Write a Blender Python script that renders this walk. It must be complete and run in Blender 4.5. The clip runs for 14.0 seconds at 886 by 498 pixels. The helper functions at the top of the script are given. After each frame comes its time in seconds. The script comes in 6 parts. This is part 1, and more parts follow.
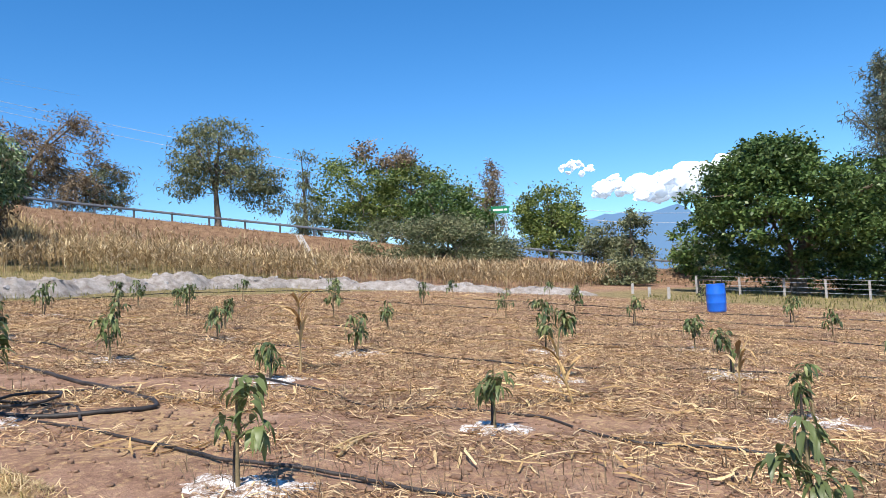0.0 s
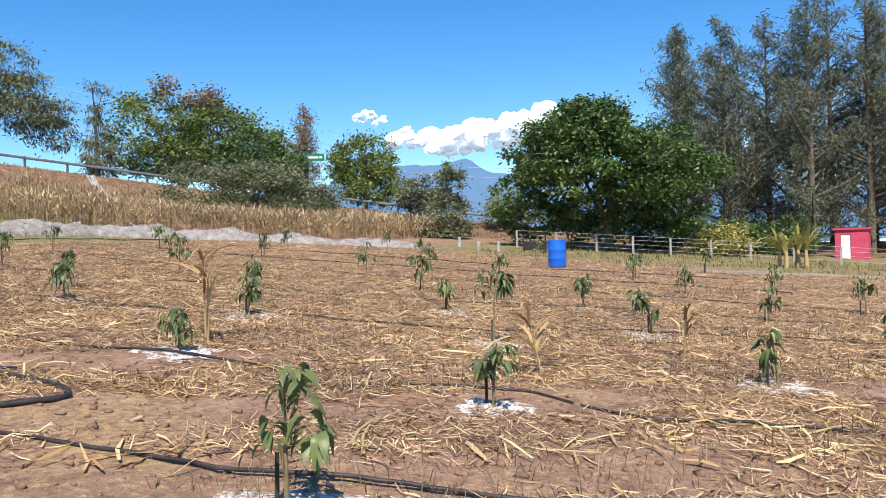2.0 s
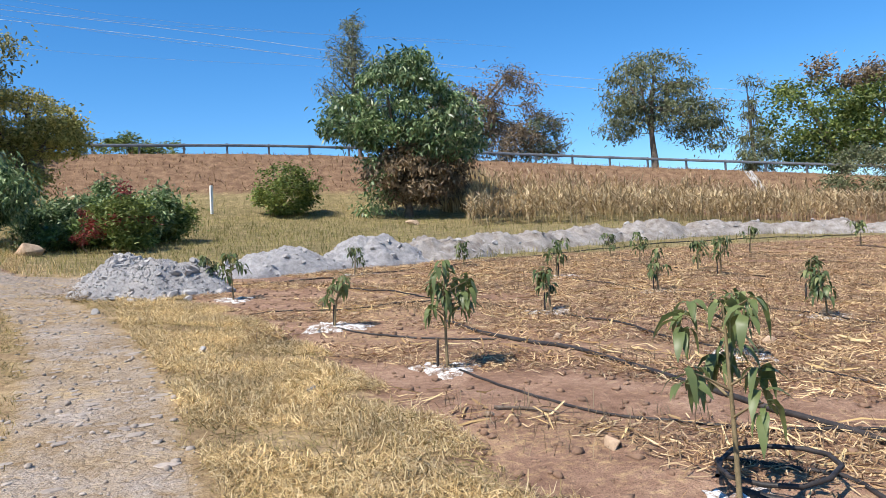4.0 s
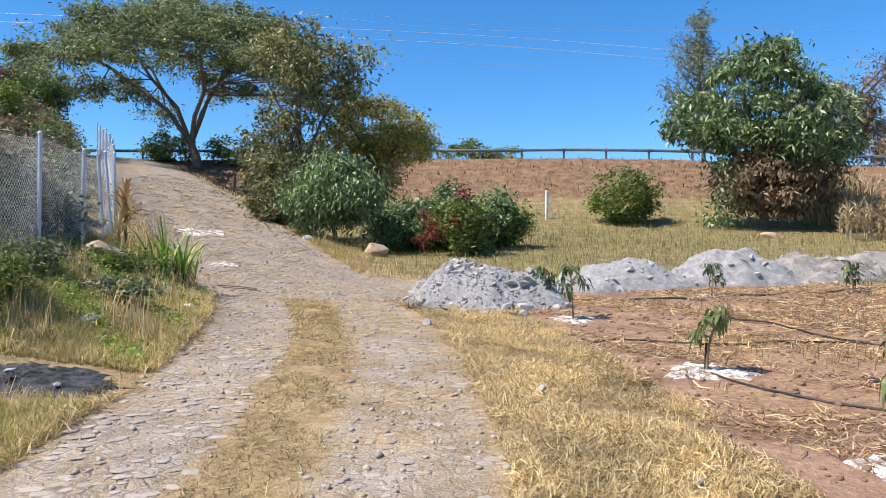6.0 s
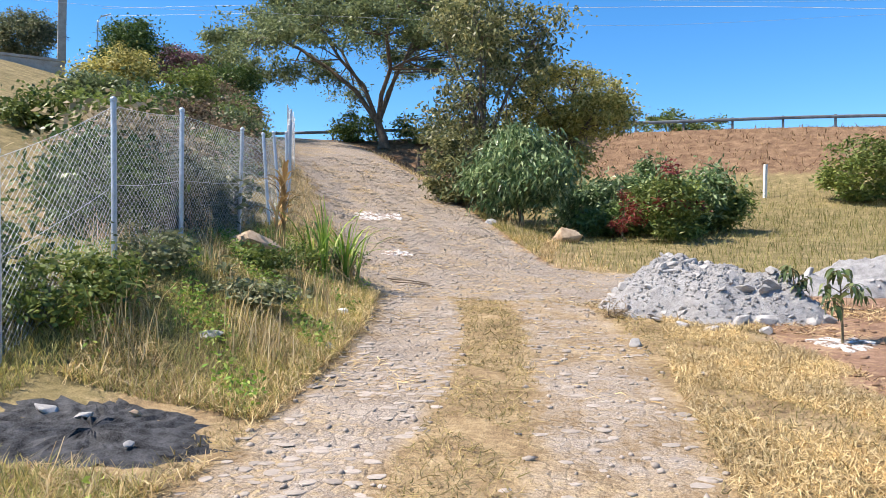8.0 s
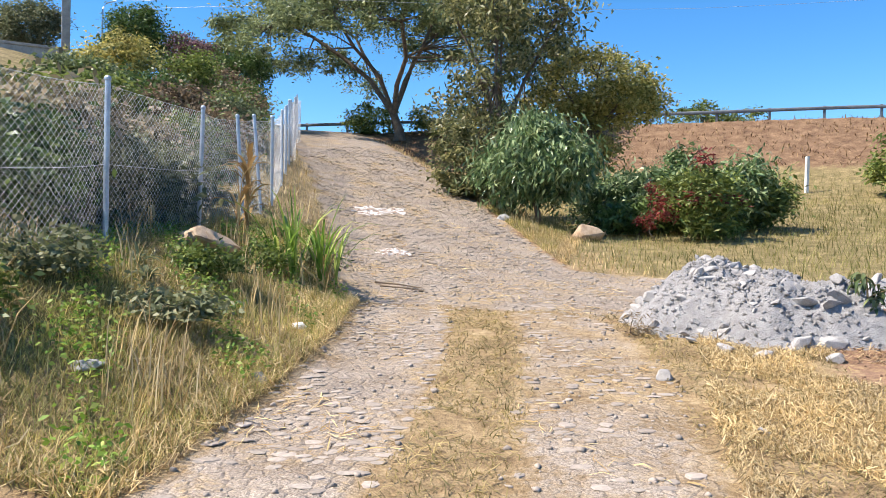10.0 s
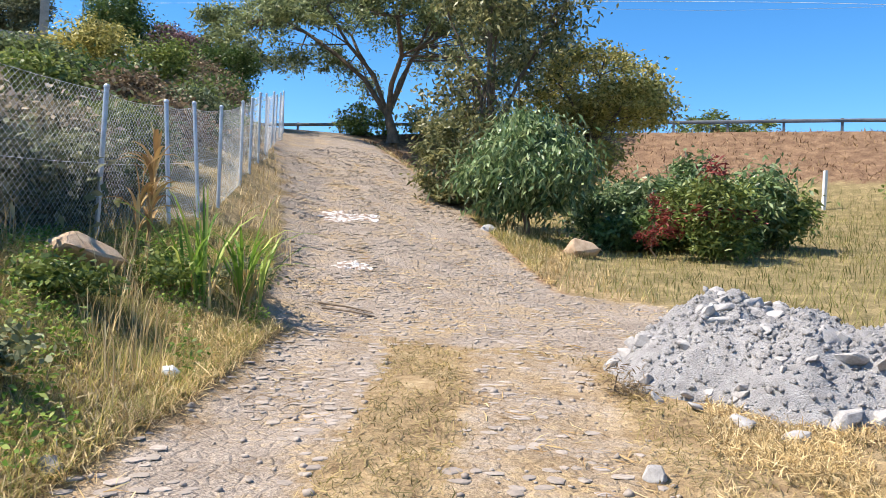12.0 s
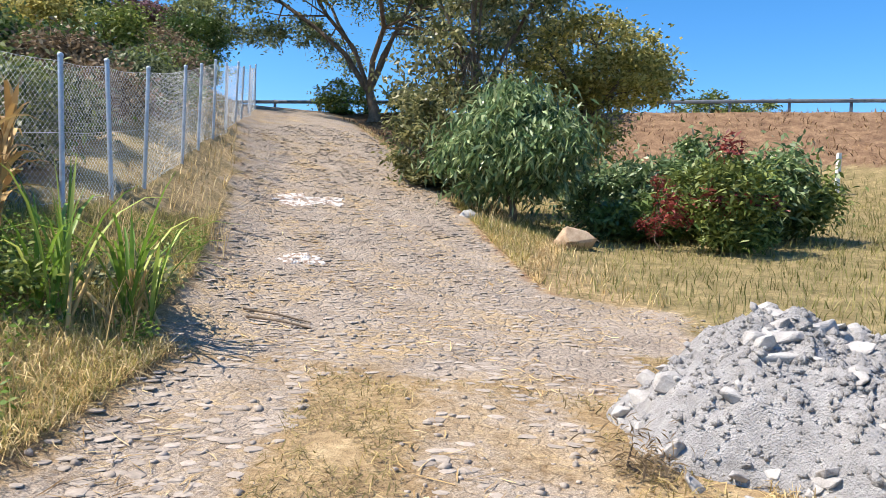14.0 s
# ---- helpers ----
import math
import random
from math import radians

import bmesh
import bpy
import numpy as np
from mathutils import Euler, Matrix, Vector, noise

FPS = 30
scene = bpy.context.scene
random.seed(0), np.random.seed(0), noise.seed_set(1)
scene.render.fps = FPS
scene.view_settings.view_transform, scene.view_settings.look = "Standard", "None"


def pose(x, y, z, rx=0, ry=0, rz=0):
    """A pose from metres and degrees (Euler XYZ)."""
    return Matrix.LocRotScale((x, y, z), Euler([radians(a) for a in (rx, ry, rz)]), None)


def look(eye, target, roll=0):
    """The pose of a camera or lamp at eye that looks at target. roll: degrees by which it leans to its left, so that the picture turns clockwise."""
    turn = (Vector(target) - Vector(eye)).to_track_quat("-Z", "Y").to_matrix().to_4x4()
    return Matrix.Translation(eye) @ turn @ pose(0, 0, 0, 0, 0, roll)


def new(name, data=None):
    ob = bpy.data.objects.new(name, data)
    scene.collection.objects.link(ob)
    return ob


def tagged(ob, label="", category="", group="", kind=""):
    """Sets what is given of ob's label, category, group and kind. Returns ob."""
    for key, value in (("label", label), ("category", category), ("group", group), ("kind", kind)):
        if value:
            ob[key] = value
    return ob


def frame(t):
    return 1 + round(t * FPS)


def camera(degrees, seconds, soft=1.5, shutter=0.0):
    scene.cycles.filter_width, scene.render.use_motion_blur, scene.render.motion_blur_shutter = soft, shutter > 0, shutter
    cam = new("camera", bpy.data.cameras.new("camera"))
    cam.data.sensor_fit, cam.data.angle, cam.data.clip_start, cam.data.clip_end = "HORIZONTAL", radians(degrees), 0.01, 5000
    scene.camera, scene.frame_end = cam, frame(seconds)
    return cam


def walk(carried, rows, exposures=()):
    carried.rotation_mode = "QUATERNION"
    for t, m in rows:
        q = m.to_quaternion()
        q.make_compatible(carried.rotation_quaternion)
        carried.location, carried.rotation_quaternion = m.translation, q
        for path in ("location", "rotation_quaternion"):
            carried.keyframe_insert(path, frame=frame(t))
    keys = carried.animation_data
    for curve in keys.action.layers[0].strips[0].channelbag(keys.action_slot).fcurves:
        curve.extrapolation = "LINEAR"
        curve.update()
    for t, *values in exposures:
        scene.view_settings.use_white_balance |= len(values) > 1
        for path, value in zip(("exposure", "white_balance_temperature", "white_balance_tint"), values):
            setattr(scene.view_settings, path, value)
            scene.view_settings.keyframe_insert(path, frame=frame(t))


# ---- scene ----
cam = camera(58.5, 14.0, soft=0.75)
PATH = [
    (0, (-0.046, -7.109, 0.782), (1.536, -5.893, 0.919), -2.8),
    (0.5, (-0.116, -6.66, 0.829), (1.644, -5.715, 0.905), -3.1),
    (1, (-0.131, -6.171, 0.893), (1.684, -5.331, 0.889), -2.5),
    (1.5, (-0.164, -5.659, 0.938), (1.686, -4.899, 0.929), -2.0),
    (2, (-0.12, -5.092, 0.979), (1.726, -4.322, 0.966), -2.0),
    (2.5, (-0.032, -4.465, 1.028), (1.625, -3.346, 1.007), -1.9),
    (3, (-0.026, -3.856, 1.157), (1.42, -2.474, 1.148), -3.0),
    (3.5, (0.064, -3.186, 1.224), (1.154, -1.509, 1.249), -3.8),
    (4, (0.11, -2.559, 1.285), (0.913, -0.728, 1.332), -3.6),
    (4.2, (0.131, -2.3, 1.367), (0.905, -0.456, 1.416), -3.5),
    (6.3, (0.24, -0.047, 1.493), (0.17, 1.95, 1.582), -0.1),
    (6.5, (0.194, 0.212, 1.513), (0.101, 2.208, 1.596), -0.2),
    (7, (0.075, 0.869, 1.631), (-0.098, 2.86, 1.705), -0.1),
    (7.5, (0.006, 1.599, 1.769), (-0.389, 3.559, 1.817), 0.1),
    (9.8, (0.019, 4.169, 1.885), (-0.509, 6.098, 1.905), 0.8),
    (10, (0.009, 4.406, 1.908), (-0.521, 6.335, 1.932), 0.8),
    (10.5, (0.032, 4.968, 1.995), (-0.501, 6.895, 2.035), 0.8),
    (11, (0.079, 5.552, 2.045), (-0.454, 7.479, 2.103), 1.7),
    (11.5, (0.079, 6.132, 2.042), (-0.467, 8.056, 2.086), 2.1),
    (12, (0.071, 6.685, 2.101), (-0.472, 8.609, 2.141), 2.4),
    (12.5, (0.08, 7.271, 2.171), (-0.468, 9.194, 2.195), 2.7),
    (13, (0.023, 7.836, 2.213), (-0.515, 9.762, 2.238), 2.8),
    (13.5, (-0.06, 8.431, 2.229), (-0.596, 10.357, 2.253), 2.9),
    (14, (-0.206, 8.987, 2.263), (-0.727, 10.918, 2.263), 2.7),
]
walk(cam, [(t, look(eye, target, roll)) for t, eye, target, roll in PATH],
     exposures=[(0, 0.63, 6620, 12), (4.2, 0.6, 6600, 11), (6.5, 0.82, 6750, 12), (10, 1.0, 6950, 12), (14, 0.97, 6900, 11)])

# ---- world and sun ----
SUN_AZ, SUN_EL = 247.0, 53.0
world = bpy.data.worlds.new("world")
scene.world = world
world.use_nodes = True
wn = world.node_tree
sky = wn.nodes.new("ShaderNodeTexSky")
sky.sky_type = 'NISHITA'
sky.sun_disc = False
sky.sun_elevation = radians(SUN_EL)
sky.sun_rotation = radians(SUN_AZ)
sky.altitude = 1400
sky.air_density = 1.0
sky.dust_density = 0.15
sky.ozone_density = 4.0
deep = wn.nodes.new("ShaderNodeHueSaturation")
deep.inputs["Saturation"].default_value = 1.3
wn.links.new(sky.outputs[0], deep.inputs["Color"])
wn.links.new(deep.outputs[0], wn.nodes["Background"].inputs[0])
wn.nodes["Background"].inputs[1].default_value = 0.125
sun = new("sun", bpy.data.lights.new("sun", "SUN"))
sun.data.energy = 4.6
sun.data.angle = radians(0.5)
sun.data.color = (1.0, 0.95, 0.87)
sd = Vector((math.sin(radians(SUN_AZ)) * math.cos(radians(SUN_EL)), math.cos(radians(SUN_AZ)) * math.cos(radians(SUN_EL)), math.sin(radians(SUN_EL))))
sun.matrix_world = look(sd * 100, (0, 0, 0))

# ---- materials ----


class Nodes:
    """Short hand for node trees."""

    def __init__(self, name):
        self.mat = bpy.data.materials.new(name)
        self.mat.use_nodes = True
        self.t = self.mat.node_tree
        self.t.nodes.clear()
        self.out = self.t.nodes.new("ShaderNodeOutputMaterial")

    def n(self, kind, **values):
        node = self.t.nodes.new("ShaderNode" + kind)
        for key, value in values.items():
            node.inputs[key.replace("_", " ")].default_value = value
        return node

    def link(self, a, b):
        self.t.links.new(a, b)

    def coord(self):
        return self.t.nodes.new("ShaderNodeNewGeometry").outputs["Position"]

    def noise(self, scale, detail=4.0, rough=0.6, vec=None):
        node = self.n("TexNoise", Scale=scale, Detail=detail, Roughness=rough)
        self.link(vec if vec is not None else self.coord(), node.inputs["Vector"])
        return node.outputs["Fac"]

    def ramp(self, fac, stops):
        node = self.t.nodes.new("ShaderNodeValToRGB")
        el = node.color_ramp.elements
        while len(el) < len(stops):
            el.new(0.5)
        for e, (p, c) in zip(el, stops):
            e.position = p
            e.color = (*c, 1) if len(c) == 3 else c
        self.link(fac, node.inputs[0])
        return node.outputs[0]

    def mix(self, fac, a, b, mode="MIX"):
        node = self.t.nodes.new("ShaderNodeMix")
        node.data_type = 'RGBA'
        node.blend_type = mode
        for value, i in ((fac, 0), (a, 6), (b, 7)):
            if isinstance(value, (int, float)):
                node.inputs[i].default_value = value
            elif isinstance(value, tuple):
                node.inputs[i].default_value = (*value, 1)
            else:
                self.link(value, node.inputs[i])
        return node.outputs[2]

    def math(self, op, a, b=0.0):
        node = self.t.nodes.new("ShaderNodeMath")
        node.operation = op
        for i, v in enumerate((a, b)):
            if isinstance(v, (int, float)):
                node.inputs[i].default_value = v
            else:
                self.link(v, node.inputs[i])
        return node.outputs[0]

    def attr(self, name):
        node = self.t.nodes.new("ShaderNodeAttribute")
        node.attribute_name = name
        return node.outputs["Fac"]

    def bump(self, height, strength, distance):
        node = self.n("Bump", Strength=strength, Distance=distance)
        self.link(height, node.inputs["Height"])
        return node.outputs[0]

    def finish(self, colour, rough=0.9, metal=0.0, normal=None, translucent=0.0, spec=0.3):
        b = self.n("BsdfPrincipled", Metallic=metal)
        b.inputs["Specular IOR Level"].default_value = spec
        if isinstance(rough, (int, float)):
            b.inputs["Roughness"].default_value = rough
        else:
            self.link(rough, b.inputs["Roughness"])
        if isinstance(colour, tuple):
            b.inputs["Base Color"].default_value = (*colour, 1)
        else:
            self.link(colour, b.inputs["Base Color"])
        if normal is not None:
            self.link(normal, b.inputs["Normal"])
        last = b.outputs[0]
        if translucent:
            tr = self.n("BsdfTranslucent")
            if isinstance(colour, tuple):
                tr.inputs["Color"].default_value = (*colour, 1)
            else:
                self.link(colour, tr.inputs["Color"])
            m = self.n("MixShader", Fac=translucent)
            self.link(last, m.inputs[1])
            self.link(tr.outputs[0], m.inputs[2])
            last = m.outputs[0]
        self.link(last, self.out.inputs[0])
        return self.mat


def island_random(n):
    return n.t.nodes.new("ShaderNodeNewGeometry").outputs["Random Per Island"]


def object_random(n):
    return n.t.nodes.new("ShaderNodeObjectInfo").outputs["Random"]


def leaf_material(name, dark, mid, light, translucent=0.3, rough=0.55, patch=0.35):
    """Leaves that differ one from another and in patches over the crown."""
    n = Nodes(name)
    r = n.ramp(island_random(n), [(0.0, dark), (0.5, mid), (1.0, light)])
    p = n.ramp(n.noise(patch, 2), [(0.35, (0.72, 0.72, 0.72)), (0.65, (1.15, 1.12, 1.0))])
    return n.finish(n.mix(1.0, r, p, "MULTIPLY"), rough, translucent=translucent, spec=0.35)


def plain_material(name, a, b, scale, rough=0.8, bump=0.0, distance=0.01, metal=0.0, spec=0.3):
    """A surface of two close tones with a fine relief."""
    n = Nodes(name)
    big = n.noise(scale, 5)
    fine = n.noise(scale * 9, 4)
    f = n.math("ADD", n.math("MULTIPLY", big, 0.65), n.math("MULTIPLY", fine, 0.35))
    c = n.ramp(f, [(0.36, a), (0.64, b)])
    nor = n.bump(fine, bump, distance) if bump else None
    return n.finish(c, rough, metal, nor, spec=spec)


def ground_material():
    """Bare field soil, dry grass, green verge, cobbled track and embankment, by the lie of the land."""
    n = Nodes("ground_mix")
    p = n.coord()
    big, mid, fine, grit = n.noise(0.35, 4, vec=p), n.noise(2.2, 5, vec=p), n.noise(14, 5, vec=p), n.noise(70, 3, vec=p)
    soil = n.ramp(n.math("ADD", n.math("MULTIPLY", mid, 0.6), n.math("MULTIPLY", fine, 0.4)),
                  [(0.32, (0.165, 0.093, 0.061)), (0.5, (0.275, 0.166, 0.112)), (0.66, (0.385, 0.255, 0.178))])
    straw = n.ramp(fine, [(0.35, (0.30, 0.19, 0.085)), (0.65, (0.52, 0.37, 0.17))])
    soil = n.mix(n.ramp(n.math("ADD", n.math("MULTIPLY", big, 0.5), n.math("MULTIPLY", fine, 0.5)), [(0.5, (0, 0, 0)), (0.62, (0.55, 0.55, 0.55))]), soil, straw)
    dry = n.ramp(n.math("ADD", n.math("MULTIPLY", mid, 0.5), n.math("MULTIPLY", fine, 0.5)),
                 [(0.34, (0.19, 0.125, 0.07)), (0.5, (0.33, 0.235, 0.13)), (0.66, (0.49, 0.37, 0.215))])
    green = n.ramp(n.math("ADD", n.math("MULTIPLY", mid, 0.6), n.math("MULTIPLY", fine, 0.4)),
                   [(0.34, (0.12, 0.10, 0.045)), (0.5, (0.235, 0.185, 0.09)), (0.66, (0.38, 0.295, 0.155))])
    road = n.ramp(n.math("ADD", n.math("MULTIPLY", mid, 0.4), n.math("MULTIPLY", grit, 0.6)),
                  [(0.34, (0.20, 0.162, 0.13)), (0.5, (0.315, 0.262, 0.215)), (0.66, (0.45, 0.385, 0.32))])
    vor = n.n("TexVoronoi", Scale=8.5, Randomness=0.9)
    vor.feature = 'DISTANCE_TO_EDGE'
    n.link(p, vor.inputs["Vector"])
    joint = n.ramp(vor.outputs["Distance"], [(0.0, (0, 0, 0)), (0.16, (1, 1, 1))])
    road = n.mix(n.math("MULTIPLY", n.math("SUBTRACT", 1.0, joint), 0.26), road, (0.22, 0.165, 0.12))
    road = n.mix(n.ramp(n.math("ADD", n.math("MULTIPLY", n.noise(0.9, 4, vec=p), 0.6), n.math("MULTIPLY", fine, 0.4)), [(0.5, (0, 0, 0)), (0.64, (0.6, 0.6, 0.6))]), road, straw)
    bank = n.ramp(n.math("ADD", n.math("MULTIPLY", mid, 0.55), n.math("MULTIPLY", fine, 0.45)),
                  [(0.34, (0.10, 0.058, 0.036)), (0.5, (0.205, 0.125, 0.075)), (0.66, (0.34, 0.225, 0.135))])
    wob = n.math("MULTIPLY", n.math("SUBTRACT", n.math("ADD", n.math("MULTIPLY", mid, 0.5), n.math("MULTIPLY", fine, 0.5)), 0.5), 1.6)
    c = soil
    for name, col in (("bank", bank), ("green", green), ("dry", dry), ("road", road)):
        w = n.ramp(n.math("ADD", n.attr(name), wob), [(0.35, (0, 0, 0)), (0.65, (1, 1, 1))])
        c = n.mix(w, c, col)
    c = n.mix(1.0, c, n.ramp(n.math("ADD", n.math("MULTIPLY", grit, 0.5), n.math("MULTIPLY", n.noise(210, 2, vec=p), 0.5)), [(0.36, (0.62, 0.6, 0.58)), (0.5, (1, 1, 1)), (0.64, (1.3, 1.28, 1.25))]), "MULTIPLY")
    h = n.math("ADD", n.math("ADD", n.math("MULTIPLY", fine, 0.7), n.math("MULTIPLY", grit, 0.3)), n.math("MULTIPLY", n.math("MULTIPLY", joint, n.attr("road")), 0.35))
    return n.finish(c, 0.95, normal=n.bump(h, 0.9, 0.05), spec=0.15)


M_GROUND = ground_material()
M_RUBBLE = plain_material("rubble_dust", (0.25, 0.24, 0.235), (0.45, 0.435, 0.43), 8, 0.95, 0.9, 0.035)
M_SPOIL = plain_material("spoil_earth", (0.185, 0.152, 0.125), (0.42, 0.39, 0.36), 3.5, 0.95, 0.9, 0.05)
M_STONE = plain_material("stone_grey", (0.26, 0.245, 0.235), (0.46, 0.44, 0.42), 7, 0.9, 0.6, 0.01)
M_STONE_TAN = plain_material("stone_tan", (0.36, 0.24, 0.15), (0.56, 0.42, 0.29), 7, 0.9, 0.6, 0.01)


def lime_material():
    """White powder, thin in places so that the soil shows through."""
    n = Nodes("white_lime")
    p = n.coord()
    f = n.math("ADD", n.math("MULTIPLY", n.noise(9, 4, vec=p), 0.55), n.math("MULTIPLY", n.noise(45, 4, 0.7, vec=p), 0.45))
    c = n.ramp(f, [(0.43, (0.20, 0.125, 0.085)), (0.50, (0.40, 0.34, 0.29)), (0.56, (0.70, 0.69, 0.67)), (0.70, (0.82, 0.82, 0.81))])
    return n.finish(c, 0.95, normal=n.bump(f, 0.8, 0.03), spec=0.1)


M_LIME = lime_material()
M_RAIL = plain_material("guard_rail_steel", (0.10, 0.11, 0.125), (0.20, 0.215, 0.235), 2, 0.6, metal=0.3)


def cobble_material():
    """Worn grey-pink paving stones, each of its own tone."""
    n = Nodes("cobble")
    r = n.ramp(n.math("FRACT", n.math("ADD", object_random(n), island_random(n))), [(0.0, (0.30, 0.255, 0.22)), (0.5, (0.37, 0.32, 0.275)), (1.0, (0.45, 0.385, 0.335))])
    f = n.noise(30, 4)
    c = n.mix(1.0, r, n.ramp(f, [(0.3, (0.75, 0.75, 0.75)), (0.7, (1.12, 1.1, 1.06))]), "MULTIPLY")
    return n.finish(c, 0.9, normal=n.bump(f, 0.6, 0.01), spec=0.2)


M_COBBLE = cobble_material()
M_BARK = plain_material("bark", (0.10, 0.075, 0.055), (0.22, 0.17, 0.13), 5, 0.95, 0.8, 0.03)
M_BARK_RED = plain_material("bark_reddish", (0.17, 0.10, 0.07), (0.30, 0.20, 0.15), 4, 0.95, 0.8, 0.03)
M_STEM = plain_material("sapling_stem", (0.14, 0.11, 0.06), (0.26, 0.2, 0.11), 20, 0.8)
M_GALV = plain_material("galvanised_steel", (0.38, 0.42, 0.47), (0.55, 0.60, 0.66), 9, 0.45, metal=0.55)
M_WIRE = plain_material("fence_wire", (0.40, 0.42, 0.44), (0.52, 0.54, 0.57), 9, 0.5, metal=0.4)
M_HOSE = plain_material("black_hose", (0.012, 0.012, 0.013), (0.06, 0.05, 0.045), 5, 0.55)
M_STRAW = leaf_material("straw", (0.3, 0.18, 0.085), (0.52, 0.36, 0.17), (0.78, 0.62, 0.36), 0.15, 0.8)
M_LITTER = leaf_material("field_litter", (0.17, 0.095, 0.058), (0.39, 0.25, 0.14), (0.78, 0.60, 0.37), 0.15, 0.85, 1.2)
M_DRYGRASS = leaf_material("dry_grass", (0.33, 0.23, 0.11), (0.60, 0.45, 0.24), (0.82, 0.67, 0.42), 0.3, 0.8, 1.2)
M_GREENGRASS = leaf_material("verge_grass", (0.175, 0.20, 0.055), (0.40, 0.365, 0.13), (0.70, 0.58, 0.27), 0.35, 0.7, 0.9)
M_CANE = leaf_material("cane_leaf", (0.10, 0.20, 0.03), (0.22, 0.36, 0.06), (0.45, 0.5, 0.14), 0.35, 0.5)
M_BANKGRASS = leaf_material("bank_grass", (0.12, 0.07, 0.042), (0.26, 0.16, 0.09), (0.46, 0.32, 0.18), 0.2, 0.85, 0.6)
M_MEADOW = leaf_material("meadow_grass", (0.12, 0.135, 0.04), (0.245, 0.23, 0.085), (0.44, 0.38, 0.18), 0.35, 0.75, 0.5)
M_CROWNGRASS = leaf_material("trodden_grass", (0.13, 0.115, 0.04), (0.27, 0.21, 0.095), (0.52, 0.40, 0.20), 0.25, 0.8, 1.6)
M_SOIL = plain_material("soil_clod", (0.15, 0.088, 0.058), (0.30, 0.19, 0.125), 8, 0.95, 0.6, 0.01)
M_CORN = leaf_material("dry_corn", (0.26, 0.18, 0.1), (0.45, 0.34, 0.2), (0.64, 0.53, 0.36), 0.3, 0.8, 0.5)
M_LEAF_AVO = leaf_material("sapling_leaf", (0.048, 0.082, 0.034), (0.115, 0.16, 0.06), (0.31, 0.34, 0.15), 0.28, 0.42, 2.0)
M_LEAF_DEEP = leaf_material("leaf_deep_green", (0.036, 0.075, 0.02), (0.085, 0.148, 0.04), (0.18, 0.25, 0.085), 0.25, 0.45)
M_LEAF_FRESH = leaf_material("leaf_fresh_green", (0.07, 0.112, 0.026), (0.155, 0.205, 0.052), (0.30, 0.345, 0.11), 0.3, 0.5)
M_LEAF_GREY = leaf_material("leaf_grey_green", (0.095, 0.115, 0.061), (0.176, 0.203, 0.108), (0.311, 0.311, 0.189), 0.3, 0.6)
M_LEAF_PINE = leaf_material("needle_grey_green", (0.07, 0.088, 0.058), (0.145, 0.165, 0.11), (0.25, 0.265, 0.185), 0.3, 0.7)
M_LEAF_BROWN = leaf_material("leaf_dead_brown", (0.12, 0.085, 0.055), (0.24, 0.175, 0.115), (0.37, 0.285, 0.195), 0.25, 0.8)
M_LEAF_GOLD = leaf_material("leaf_yellow_green", (0.18, 0.18, 0.05), (0.40, 0.365, 0.115), (0.70, 0.61, 0.24), 0.3, 0.6)
M_LEAF_MANGO = leaf_material("leaf_mango", (0.045, 0.092, 0.036), (0.135, 0.21, 0.09), (0.40, 0.48, 0.27), 0.25, 0.35)
M_LEAF_RED = leaf_material("leaf_red", (0.1, 0.018, 0.02), (0.21, 0.035, 0.035), (0.33, 0.09, 0.07), 0.3, 0.5)
M_LEAF_PURPLE = leaf_material("leaf_purple_flower", (0.07, 0.06, 0.05), (0.17, 0.10, 0.12), (0.34, 0.20, 0.28), 0.3, 0.6)
M_LEAF_SEED = leaf_material("seedy_vine", (0.130, 0.130, 0.072), (0.312, 0.260, 0.169), (0.598, 0.494, 0.364), 0.3, 0.8)
M_LEAF_OLIVE = leaf_material("leaf_olive", (0.055, 0.082, 0.04), (0.14, 0.18, 0.085), (0.29, 0.325, 0.17), 0.3, 0.5)
M_LEAF_FEATHER = leaf_material("leaf_feathery", (0.085, 0.115, 0.055), (0.185, 0.23, 0.105), (0.34, 0.385, 0.2), 0.42, 0.5)
M_LEAF_TURN = leaf_material("leaf_turning", (0.065, 0.08, 0.034), (0.18, 0.19, 0.08), (0.43, 0.40, 0.20), 0.38, 0.45)
M_BLUE = plain_material("blue_plastic", (0.006, 0.10, 0.52), (0.01, 0.14, 0.62), 3, 0.38, spec=0.5)
M_CONCRETE = plain_material("concrete", (0.27, 0.255, 0.235), (0.43, 0.41, 0.38), 3, 0.9, 0.5, 0.01)
M_WHITE = plain_material("white_paint", (0.68, 0.67, 0.63), (0.82, 0.81, 0.78), 5, 0.8)
M_PINK = plain_material("pink_render", (0.46, 0.055, 0.10), (0.6, 0.09, 0.15), 2, 0.85)
M_DARK = plain_material("dark_inside", (0.02, 0.02, 0.02), (0.045, 0.04, 0.04), 3, 0.9)
M_ASPHALT = plain_material("asphalt", (0.04, 0.04, 0.04), (0.07, 0.068, 0.065), 5, 0.9, 0.4, 0.01)
M_SIGN = plain_material("sign_green", (0.01, 0.17, 0.08), (0.015, 0.22, 0.10), 5, 0.5)
M_ASH = plain_material("burnt_ash", (0.008, 0.008, 0.009), (0.115, 0.115, 0.122), 9, 0.95, 0.8, 0.03)

# ---- mesh helpers ----


